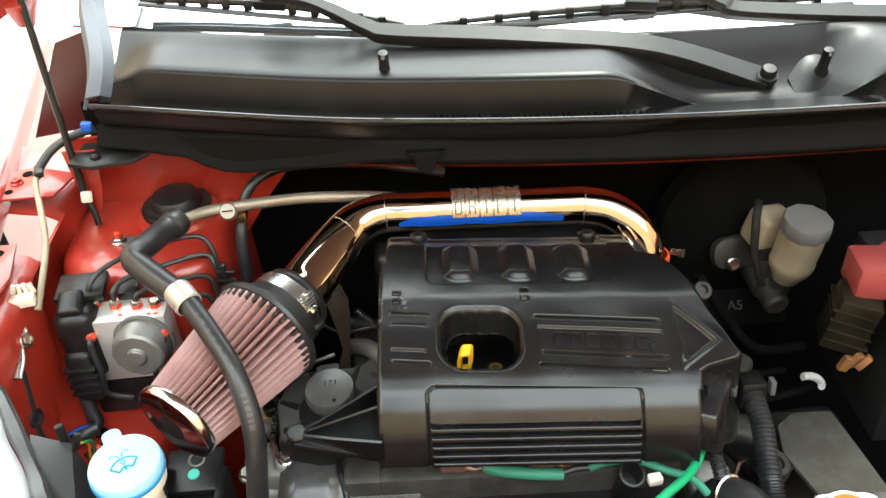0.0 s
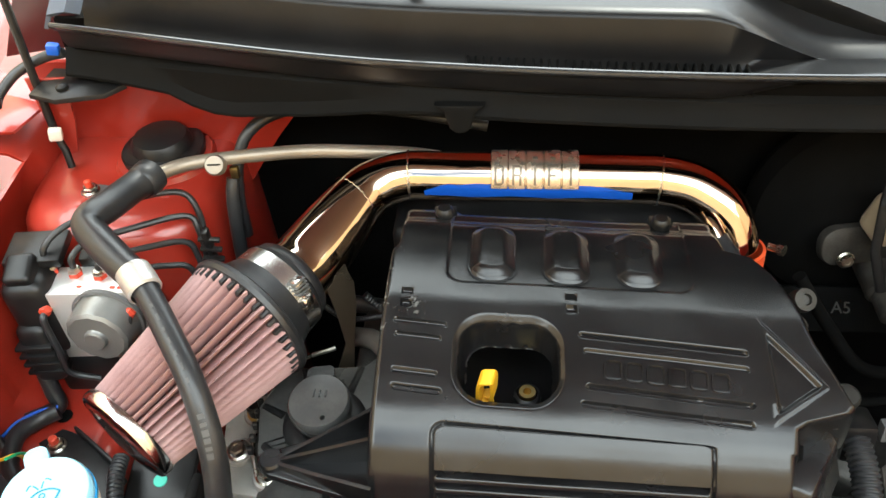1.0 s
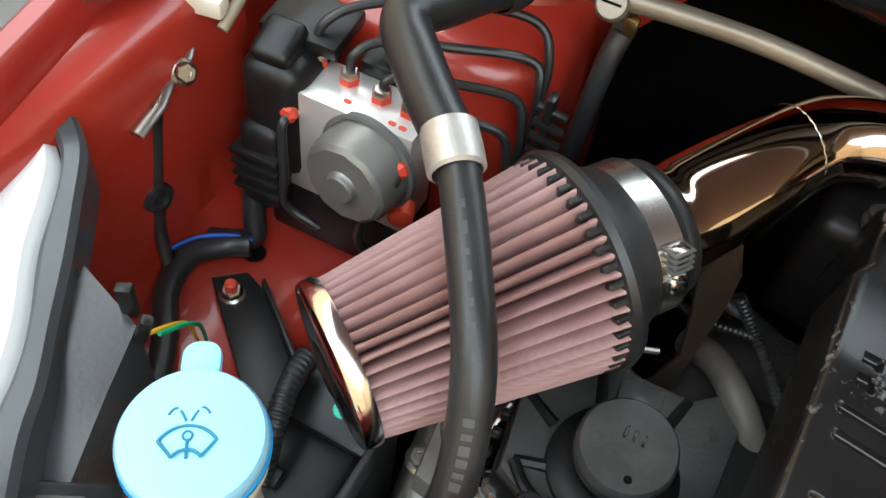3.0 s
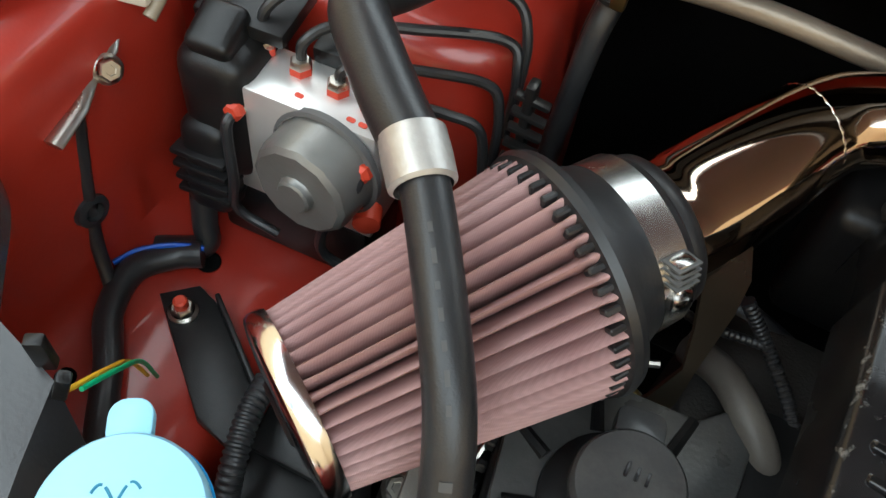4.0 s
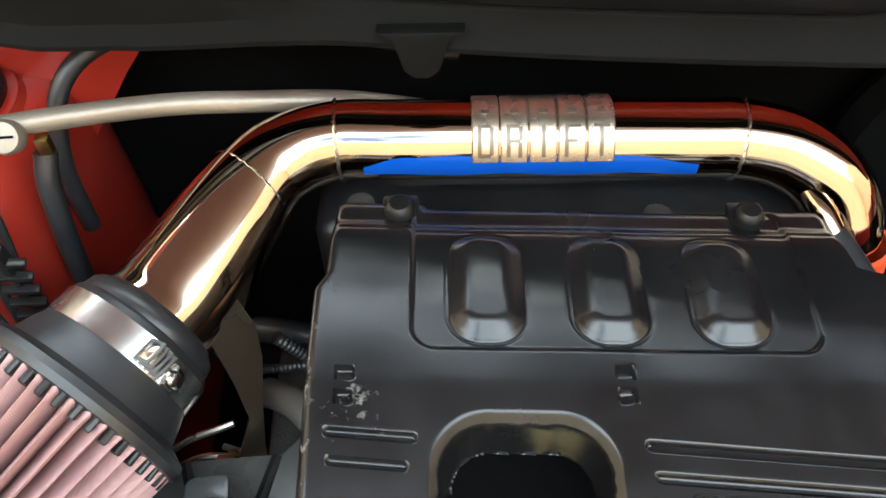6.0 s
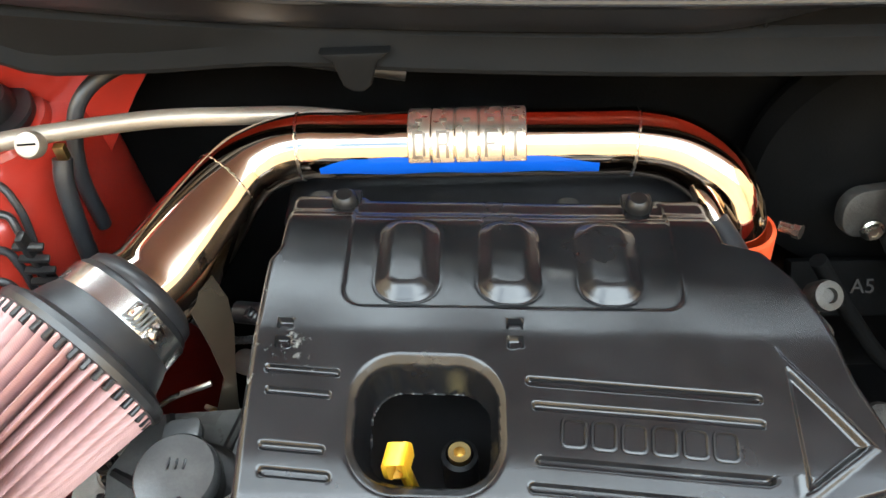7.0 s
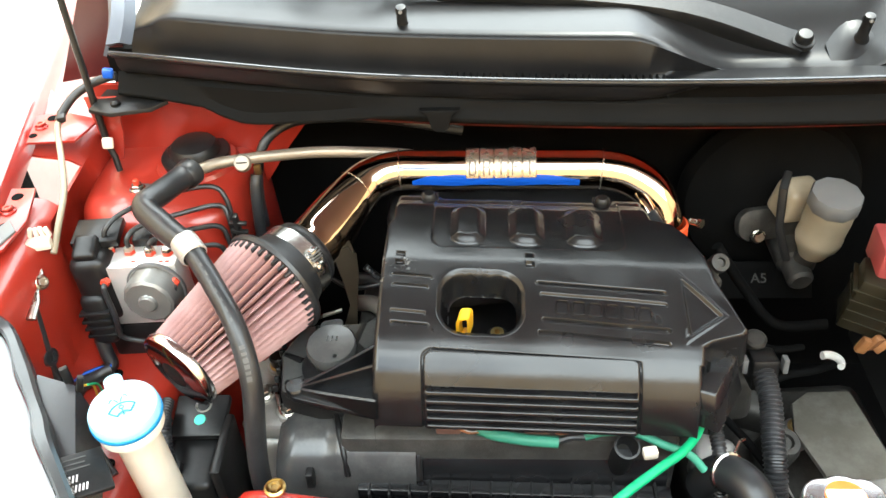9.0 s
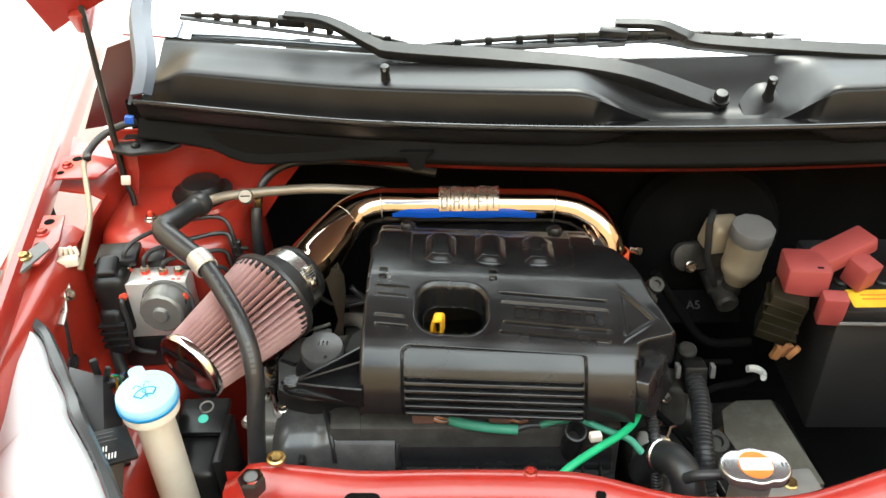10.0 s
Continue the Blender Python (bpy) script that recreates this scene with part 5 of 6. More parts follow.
def build_left_small():
    # black relay bracket with a red marked bolt
    b = thing("filter_bracket", (-0.30, 0.60, 0.728), "black folded bracket bolted to the red rail", "bracket")
    part("plate", prism([(-0.352, 0.628), (-0.335, 0.645), (-0.318, 0.640), (-0.255, 0.595), (-0.262, 0.570), (-0.285, 0.575)], 0.006, pose(0, 0, 0.7345), 0.0015), BLACK, b)
    part("upturned_edge", box((0.075, 0.003, 0.012), pose(-0.288, 0.620, 0.738, 0, 0, -35), 0.001), BLACK, b)
    hexbolt((-0.332, 0.625, 0.7352), (0, 0, 1), 0.012, ZINC, b)
    part("stud", lathe([(0.0042, 0), (0.0042, 0.012), (0.003, 0.013), (0, 0.013)], (-0.332, 0.625, 0.735), (0, 0, 1), 12), REDMARK, b)
    # white wire clip on the flange
    c = thing("wire_clip", (-0.382, 0.694, 0.898), "white plastic wire clip on the wing flange", "clip")
    part("body", box((0.026, 0.012, 0.012), pose(-0.385, 0.692, 0.902, 0, 0, 14), 0.002), WHITE, c)
    for k in range(4):
        part("prong", box((0.0045, 0.004, 0.014 - 0.002 * (k % 2)), pose(-0.393 + 0.006 * k, 0.697 + 0.001 * k, 0.912, 0, 18 - 10 * k, 0), 0.001), WHITE, c)
    # zinc latch hanging on the wing
    h = thing("zinc_latch", (-0.386, 0.65, 0.845), "small zinc plated latch bolted to the wing", "latch")
    part("strap", sweep([(-0.392, 0.682, 0.880), (-0.386, 0.672, 0.877), (-0.386, 0.655, 0.870), (-0.380, 0.64, 0.866), (-0.377, 0.618, 0.862)], 0.0052, 10, flat=0.4), ZINC, h)
    hexbolt((-0.381, 0.664, 0.872), (0.8, -0.3, 0.5), 0.010, ZINC, h, washer=0.008)
    # amber washer line and black sleeve
    w = thing("washer_line", (-0.40, 0.85, 0.92), "amber washer tube with a black sleeve and blue clip", "tube")
    part("amber_tube", tube([(-0.412, 0.858, 0.954), (-0.408, 0.840, 0.950), (-0.392, 0.80, 0.935), (-0.380, 0.765, 0.920), (-0.372, 0.72, 0.908), (-0.372, 0.69, 0.890)], 0.0036, 12), AMBER, w, "amber translucent tube")
    part("black_sleeve", tube([(-0.350, 0.905, 0.985), (-0.372, 0.902, 0.981), (-0.396, 0.890, 0.972), (-0.408, 0.872, 0.962), (-0.412, 0.856, 0.953)], 0.0052, 12), RUBBER, w)
    part("sleeve_clip", box((0.010, 0.022, 0.008), pose(-0.410, 0.862, 0.957, 0, 0, 20), 0.002), BLACK, w)
    part("blue_clip", box((0.012, 0.009, 0.011), pose(-0.357, 0.901, 0.991, 0, 10, 8), 0.002), BLUECLIP, w, "bright blue clip")
    # black corner piece under the cowl end
    k = thing("corner_gusset", (-0.33, 0.88, 0.95), "black plastic gusset under the cowl end", "gusset")
    part("plate", prism([(-0.375, 0.862), (-0.345, 0.852), (-0.300, 0.862), (-0.285, 0.880), (-0.300, 0.905), (-0.37, 0.91)], 0.005, pose(0, 0, 0.965), 0.001), BLACK, k)
    part("stud", lathe([(0.006, 0), (0.006, 0.003), (0.003, 0.005), (0, 0.005)], (-0.345, 0.872, 0.965), (0, 0, 1), 14), BLACK, k)
    # wiring on the wing
    for pts, r, lab in (([(-0.383, 0.64, 0.86), (-0.384, 0.632, 0.82), (-0.386, 0.625, 0.77), (-0.372, 0.612, 0.738), (-0.352, 0.590, 0.735), (-0.330, 0.56, 0.732), (-0.30, 0.53, 0.72)], 0.0042, "thin black cable running down the wing"),
                        ([(-0.345, 0.662, 0.738), (-0.36, 0.652, 0.737), (-0.372, 0.630, 0.740), (-0.365, 0.600, 0.738), (-0.345, 0.575, 0.735), (-0.32, 0.535, 0.73), (-0.30, 0.50, 0.70)], 0.0085, "taped black wiring loom on the red rail")):
        c = thing("wing_cable", pts[-1], lab, "cable")
        part("sleeve", tube(pts, r, 12), RUBBER, c)
    c = thing("blue_wire", (-0.36, 0.65, 0.735), "short blue wire leaving the taped loom", "wire")
    part("wire", tube([(-0.384, 0.628, 0.742), (-0.375, 0.642, 0.745), (-0.36, 0.655, 0.7455), (-0.345, 0.664, 0.742)], 0.0018, 8), BLUECLIP, c)
    c = thing("thin_wires", (-0.30, 0.55, 0.73), "yellow and green thin wires by the lamp housing", "wire")
    part("yellow_wire", tube([(-0.283, 0.525, 0.868), (-0.288, 0.545, 0.845), (-0.305, 0.565, 0.80), (-0.32, 0.58, 0.742)], 0.0012, 8), YELLOW, c)
    part("green_wire", tube([(-0.280, 0.528, 0.866), (-0.285, 0.548, 0.843), (-0.300, 0.568, 0.80), (-0.315, 0.582, 0.742)], 0.0012, 8), GREEN, c)
    c = thing("wing_grommet", (-0.386, 0.625, 0.79), "black rubber grommet in the red wing", "grommet")
    part("ring", lathe([(0.011, 0), (0.010, 0.005), (0.006, 0.006), (0.005, 0.002), (0, 0.002)], (-0.386, 0.628, 0.795), (1, -0.1, 0.1), 20), RUBBER, c)


build_heater_hose()
build_tube()
BLUECAP2 = material("deeper_blue_rim", (0.02, 0.27, 0.62), rough=0.35)
build_abs()
build_pipe_clip()
build_washer()
build_headlight()
build_left_small()


# ---- engine and gearbox round the cover ----
RUBGREY = material("grey_worn_rubber", (0.14, 0.125, 0.105), (0.08, 0.07, 0.06), rough=0.5, scale=60, bump=0.2)


# lighter copy of the black cover plastic, for its lit open part
VALVE_LIT = material("lit_valve_cover_plastic", (0.065, 0.065, 0.064), (0.042, 0.042, 0.040), rough=0.3, scale=60, bump=0.15, dust=0.10)


def build_engine():
    e = thing("engine_block", (0.12, 0.66, 0.42), "oily cast engine block below the black cover", "engine")
    part("block", box((0.34, 0.24, 0.34), (0.11, 0.66, 0.60), 0.01), DIRTY, e)
    head = part("valve_cover", prism([(-0.135, 0.640), (-0.125, 0.590), (-0.085, 0.575), (0.26, 0.575), (0.26, 0.74), (-0.02, 0.715), (-0.045, 0.690), (-0.115, 0.685)], 0.06, pose(0, 0, 0.783), 0.006, 3), BLACK, e, "black plastic valve cover")
    part("cover_top", prism([(-0.133, 0.640), (-0.123, 0.592), (-0.085, 0.577), (-0.016, 0.577), (-0.016, 0.712), (-0.022, 0.713), (-0.046, 0.688), (-0.114, 0.683)], 0.010, pose(0, 0, 0.7865), 0.003, 2), VALVE_LIT, head, "satin valve cover top, light put into its grey where it lies open")
    part("filler_boss", lathe([(0.040, -0.02), (0.036, 0.008), (0.030, 0.012), (0.022, 0.012)], (-0.070, 0.622, 0.783), (0, -0.05, 1), 36), BLACK, head)
    for k, (a0, b0) in enumerate((((-0.128, 0.640), (-0.108, 0.630)), ((-0.118, 0.600), (-0.100, 0.606)), ((-0.10, 0.682), (-0.090, 0.655)), ((-0.048, 0.686), (-0.055, 0.655)))):
        part("cover_web", sweep([(*a0, 0.784), (*b0, 0.786)], 0.004, 8), BLACK, head)
    part("cover_flange", tube([(-0.137, 0.640, 0.745), (-0.126, 0.590, 0.745), (-0.085, 0.572, 0.745), (-0.01, 0.570, 0.745)], 0.005, 10), BLACK, head)
    # oil filler cap with a tab
    c = Vector((-0.070, 0.622, 0.806))
    ax = Vector((-0.02, -0.12, 1)).normalized()
    cap = part("oil_cap", lathe([(0.0225, -0.014), (0.0235, -0.002), (0.0262, 0.004), (0.0268, 0.010), (0.0262, 0.0165), (0.0245, 0.0190), (0.012, 0.0200), (0, 0.0203)], c, ax, 48), SATIN, e, "round dark grey oil filler cap")
    part("cap_tab", prism(rounded(0.024, 0.020, 0.006), 0.009, pose(-0.075, 0.651, 0.8205, -7, -2, 8), 0.002), SATIN, cap)
    for k in range(3):
        part("cap_mark", box((0.0016, 0.010, 0.0010), pose(-0.0745 + 0.005 * k, 0.626 , 0.8268 , -7, -2, 0), 0.0003), COVER, cap)
    part("cap_dot", lathe([(0.0022, 0), (0.0018, 0.0006), (0, 0.0002)], (-0.064, 0.603, 0.8240), ax, 12), DARK, cap)
    hexbolt((-0.038, 0.670, 0.772), (0, -0.1, 1), 0.012, ZINC, e, washer=0.010)
    part("bolt_boss", lathe([(0.013, -0.05), (0.012, -0.004), (0.010, -0.002)], (-0.038, 0.670, 0.772), (0, -0.1, 1), 20), BLACK, e)
    part("bolt_tag", box((0.012, 0.008, 0.003), pose(-0.022, 0.664, 0.774, 0, 0, -30), 0.0008), ZINC, e)
    part("thin_bracket", sweep([(-0.090, 0.692, 0.762), (-0.066, 0.690, 0.764), (-0.050, 0.686, 0.766), (-0.042, 0.678, 0.769), (-0.038, 0.670, 0.7735)], 0.006, 8, flat=0.3), ZINC, e)
    part("cover_rib", tube([(-0.045, 0.585, 0.797), (-0.02, 0.60, 0.80), (0.0, 0.602, 0.797)], 0.003, 10), BLACK, e)
    part("coolant_bend", tube([(-0.062, 0.735, 0.772), (-0.042, 0.721, 0.784), (-0.024, 0.702, 0.787), (-0.008, 0.686, 0.778), (-0.001, 0.674, 0.750), (-0.001, 0.668, 0.69)], 0.0095, 18), RUBGREY, e, "dull grey coolant pipe")
    for x, y, z, r, l in ((-0.135, 0.655, 0.74, 0.014, 0.05), (-0.150, 0.615, 0.72, 0.018, 0.06), (-0.115, 0.672, 0.755, 0.010, 0.04), (-0.165, 0.640, 0.70, 0.020, 0.06)):
        part("casting_boss", lathe([(r * 1.15, -l), (r, -0.004), (r * 0.85, 0), (r * 0.5, 0), (r * 0.42, -0.003), (0, -0.003)], (x, y, z), (random.uniform(-0.2, 0.1), -0.2, 1), 18), ALU, e)
    part("side_casting", box((0.09, 0.13, 0.16), pose(-0.145, 0.64, 0.635, 0, 8, 10), 0.012, 3), ALU, e, "grey cast timing case")
    for x, y, z in ((-0.118, 0.598, 0.748), (-0.140, 0.675, 0.735), (-0.170, 0.60, 0.72)):
        hexbolt((x, y, z), (-0.1, -0.2, 1), 0.012, ZINC, e, washer=0.010)
    part("edge_gasket", tube([(-0.075, 0.705, 0.790), (-0.11, 0.690, 0.785), (-0.130, 0.655, 0.775), (-0.138, 0.62, 0.762), (-0.130, 0.59, 0.752)], 0.0022, 8), ZINC, e)
    for pts, r in (([(-0.05, 0.745, 0.82), (-0.03, 0.74, 0.800), (-0.005, 0.72, 0.785), (0.01, 0.70, 0.77)], 0.0042), ([(-0.10, 0.755, 0.80), (-0.07, 0.742, 0.79), (-0.03, 0.738, 0.80)], 0.003)):
        part("loom", corrugated(pts, r, 0.003, 10), RUBBER, e)
    foot = part("stay_foot", box((0.016, 0.004, 0.030), pose(-0.080, 0.708, 0.744, 20, 0, -20), 0.001), ZINC, e, "grey steel stay foot")
    part("foot_bolt", sweep([(-0.105, 0.700, 0.742), (-0.082, 0.706, 0.743)], 0.0022, 8), GOLDZ, foot)
    part("casting_top", prism([(-0.178, 0.660), (-0.150, 0.690), (-0.130, 0.680), (-0.136, 0.640), (-0.128, 0.592), (-0.110, 0.574), (-0.165, 0.580)], 0.022, pose(0, 0, 0.744), 0.004, 2), ALU, e, "bare cast aluminium top")
    for x, y, z, n in ((-0.146, 0.660, 0.748, GOLDZ), (-0.154, 0.618, 0.748, ZINC), (-0.121, 0.592, 0.752, ZINC)):
        part("bolt_seat", lathe([(0.0150, -0.02), (0.0140, -0.002), (0.0125, 0.0), (0.006, 0.0005)], (x, y, z), (-0.05, -0.1, 1), 24), ALU, e)
        hexbolt((x, y, z + 0.001), (-0.05, -0.1, 1), 0.012, n, e, washer=0.0105, head=0.007)
    part("plug_cap", lathe([(0.0085, 0.0), (0.0085, 0.012), (0.0065, 0.014), (0, 0.014)], (-0.146, 0.660, 0.750), (-0.05, -0.1, 1), 20), BLACK, e, "black rubber plug cap")
    for k in range(7):
        part("gasket_tooth", box((0.0055, 0.0045, 0.009), pose(-0.137 + 0.0006 * k, 0.676 - 0.0125 * k, 0.776, 0, 0, 5), 0.001, 1), BLACK, e)
    part("cover_channel", tube([(-0.118, 0.598, 0.789), (-0.100, 0.585, 0.790), (-0.060, 0.583, 0.790), (-0.022, 0.586, 0.790)], 0.0035, 10), BLACK, e)
    part("cover_lip", tube([(-0.125, 0.690, 0.745), (-0.105, 0.700, 0.752), (-0.082, 0.701, 0.752), (-0.060, 0.693, 0.754), (-0.048, 0.680, 0.762)], 0.0026, 8), ZINC, e)
    part("heat_shield", prism([(0, 0), (0.03, 0.004), (0.045, -0.004), (0.02, -0.012)], 0.001, pose(-0.05, 0.775, 0.75, 20, 0, 0), 0), TUBE, e)
    part("inner_hose", tube([(-0.08, 0.79, 0.76), (-0.05, 0.782, 0.765), (-0.02, 0.776, 0.76), (0.01, 0.772, 0.75)], 0.009, 12), RUBBER, e)
    # brackets and springs between cover and pipe
    for x, y in ((0.175, 0.800), (0.0, 0.812)):
        sp = part("sensor", lathe([(0.0095, -0.04), (0.0095, 0.0), (0.0075, 0.002), (0.0075, 0.006), (0.0095, 0.007), (0.0095, 0.010), (0.007, 0.011), (0.007, 0.014), (0.0085, 0.016), (0, 0.0165)], (x, y, 0.846), (0, 0, 1), 22), DIRTY, e, "small ribbed metal fitting")
    part("rear_manifold", box((0.30, 0.06, 0.10), (0.12, 0.83, 0.80), 0.012, 3), BLACK, e)
    return e


def build_manifold():
    m = thing("intake_manifold", (0.06, 0.52, 0.55), "glossy black moulded intake manifold in front of the engine", "manifold")
    rows = []
    for x in np.linspace(-0.128, 0.018, 22):
        k = 0.006 * ease(-0.075, -0.06, x)
        e = 0.012 * (1 - ease(-0.128, -0.115, x))
        rows.append([(x, 0.605, 0.74), (x, 0.598, 0.752 + k - e), (x, 0.575, 0.758 + k - e), (x, 0.550, 0.752 + k - e), (x, 0.532, 0.738 + k - e), (x, 0.524, 0.715 - e), (x, 0.522, 0.66), (x, 0.525, 0.58)])
    part("plenum", loft(rows, 0.004), SATIN, m, "satin dark grey plenum box", angle=50)
    part("plenum_rib", tube([(-0.070, 0.600, 0.760), (-0.068, 0.585, 0.764), (-0.062, 0.560, 0.762), (-0.055, 0.538, 0.748), (-0.052, 0.527, 0.728)], 0.0032, 10), BLACK, m)
    part("plenum_seam", tube([(0.020, 0.600, 0.745), (0.020, 0.57, 0.752), (0.020, 0.545, 0.745), (0.020, 0.528, 0.72)], 0.004, 10), BLACK, m)
    rows = []
    for x in np.linspace(0.024, 0.270, 30):
        dip = 0.010 * ease(0.024, 0.060, x)
        s = 0.0016 * math.cos((x - 0.1) * 75)
        rows.append([(x, 0.590, 0.72), (x, 0.582 - dip, 0.752 - dip), (x, 0.578 - dip, 0.764 - dip), (x, 0.572 - dip, 0.766 - dip), (x, 0.568 - dip, 0.758 - dip),
                     (x, 0.555 - dip * 0.5, 0.750), (x, 0.540, 0.740), (x, 0.533, 0.722 + s), (x, 0.531, 0.70), (x, 0.535, 0.60)])
    part("runner_panel", loft(rows, 0.003), COVER, m, "black runner cover with a raised ledge", angle=50)
    part("lower_rail", box((0.315, 0.016, 0.018), pose(0.115, 0.522, 0.708, 0, 0.5, -1), 0.002), COVER, m)
    for k in range(15):
        part("rail_tooth", box((0.0022, 0.018, 0.020), pose(-0.030 + k * 0.0205, 0.5205, 0.7085, 0, 0, 0), 0.0005), BLACK, m)
    part("latch", box((0.008, 0.012, 0.022), pose(-0.090, 0.524, 0.728, 0, 0, 0), 0.002), BLACK, m)
    # open vacuum port
    part("open_port", lathe([(0.012, -0.05), (0.0115, -0.004), (0.0125, 0.0), (0.0125, 0.006), (0.0105, 0.0065), (0.0095, 0.002), (0.009, -0.02), (0, -0.02)], (0.224, 0.528, 0.775), (0.05, -0.35, 1), 28), BLACK, m, "open round plastic port")
    return m


def build_green_wires():
    g = thing("injector_loom", (0.16, 0.545, 0.755), "green sleeved injector wires with brown plugs", "wiring")
    part("long_sleeve", tube([(0.082, 0.552, 0.772), (0.10, 0.545, 0.772), (0.13, 0.541, 0.770), (0.160, 0.540, 0.768)], 0.0060, 12), GREEND, g, "dusty green sleeve")
    part("right_sleeve", tube([(0.186, 0.545, 0.770), (0.205, 0.548, 0.774), (0.235, 0.545, 0.776), (0.262, 0.536, 0.770), (0.285, 0.530, 0.764), (0.300, 0.522, 0.750)], 0.0042, 12), GREEND, g, "dusty green sleeve")
    part("bright_sleeve", tube([(0.298, 0.560, 0.790), (0.297, 0.550, 0.785), (0.288, 0.533, 0.785), (0.270, 0.510, 0.792), (0.245, 0.488, 0.797), (0.212, 0.460, 0.800), (0.185, 0.44, 0.79)], 0.0044, 14), GREEN, g, "bright green sleeve")
    part("sleeve_tail", sweep([(0.298, 0.560, 0.790), (0.297, 0.566, 0.797), (0.293, 0.572, 0.805)], 0.0028, 8), RUBBER, g)
    for x in (0.052, 0.140):
        plug = part("plug", box((0.026, 0.018, 0.016), pose(x, 0.556, 0.776, -20, 0, 0), 0.003), PLUGB, g, "brown plastic plug")
        part("plug_latch", box((0.008, 0.010, 0.006), pose(x + 0.004, 0.550, 0.786, -20, 0, 0), 0.001), PLUGB, plug)
        for k in range(4):
            part("strand", tube([(x + 0.012, 0.553 - 0.002 * k, 0.777), (x + 0.022, 0.550 - 0.002 * k, 0.7765 + 0.002 * math.sin(k * 2)), (x + 0.032, 0.551 - 0.001 * k, 0.773)], 0.0011, 6, 5), COPPER if k % 2 else LABELW, plug)
    part("tape", tube([(0.158, 0.541, 0.768), (0.172, 0.545, 0.769), (0.188, 0.545, 0.770)], 0.0035, 10), RUBBER, g)
    part("white_plug", box((0.014, 0.010, 0.010), pose(0.246, 0.523, 0.775, 0, 0, 10), 0.002), WHITE, g)


PLUGB = material("brown_plug_plastic", (0.13, 0.07, 0.055), rough=0.5)
build_engine()
build_manifold()
build_green_wires()


def build_mount():
    m = thing("engine_mount", (-0.225, 0.57, 0.45), "black engine mount block with a teal paint dot", "engine mount")
    part("block", box((0.058, 0.105, 0.25), pose(-0.230, 0.575, 0.585, 0, 0, 2), 0.008, 3), BLACK, m)
    top = pose(-0.228, 0.606, 0.7215, 10, 0, 2)
    up = top.to_3x3() @ Vector((0, 0, 1))
    part("top_plate", box((0.060, 0.052, 0.010), top, 0.003), BLACK, m)
    part("hole", lathe([(0.0095, 0), (0.0085, 0.0012), (0.0065, -0.0005), (0, -0.001)], top @ Vector((0.002, 0.012, 0.0052)), up, 22), ALU, m, "bare metal hole")
    part("paint_dot", lathe([(0.0065, 0), (0.006, 0.0008), (0, 0.0009)], top @ Vector((0.001, -0.006, 0.0052)), up, 22), TEAL, m, "teal paint dot")
    part("front_boss", lathe([(0.012, 0), (0.011, 0.004), (0.007, 0.005), (0.006, 0.002), (0, 0.002)], (-0.238, 0.5215, 0.655), (0, -1, 0.1), 22), BLACK, m)
    part("side_rib", box((0.012, 0.08, 0.16), pose(-0.195, 0.57, 0.645, 0, 0, 2), 0.004), BLACK, m)
    c = thing("loom_conduit", (-0.245, 0.52, 0.55), "black corrugated conduit beside the mount", "conduit")
    part("conduit", corrugated([(-0.262, 0.610, 0.742), (-0.258, 0.588, 0.745), (-0.250, 0.560, 0.738), (-0.246, 0.542, 0.71), (-0.250, 0.530, 0.66), (-0.262, 0.52, 0.60), (-0.262, 0.515, 0.55)], 0.0075, 0.004, 12), RUBBER, c)
    part("clip", box((0.022, 0.012, 0.012), pose(-0.246, 0.546, 0.712, 20, 0, 0), 0.002), BLACK, c)


build_mount()


# ---- right hand side ----
DIMPRINT = material("near_black_code_paint", (0.028, 0.027, 0.025), rough=0.7)


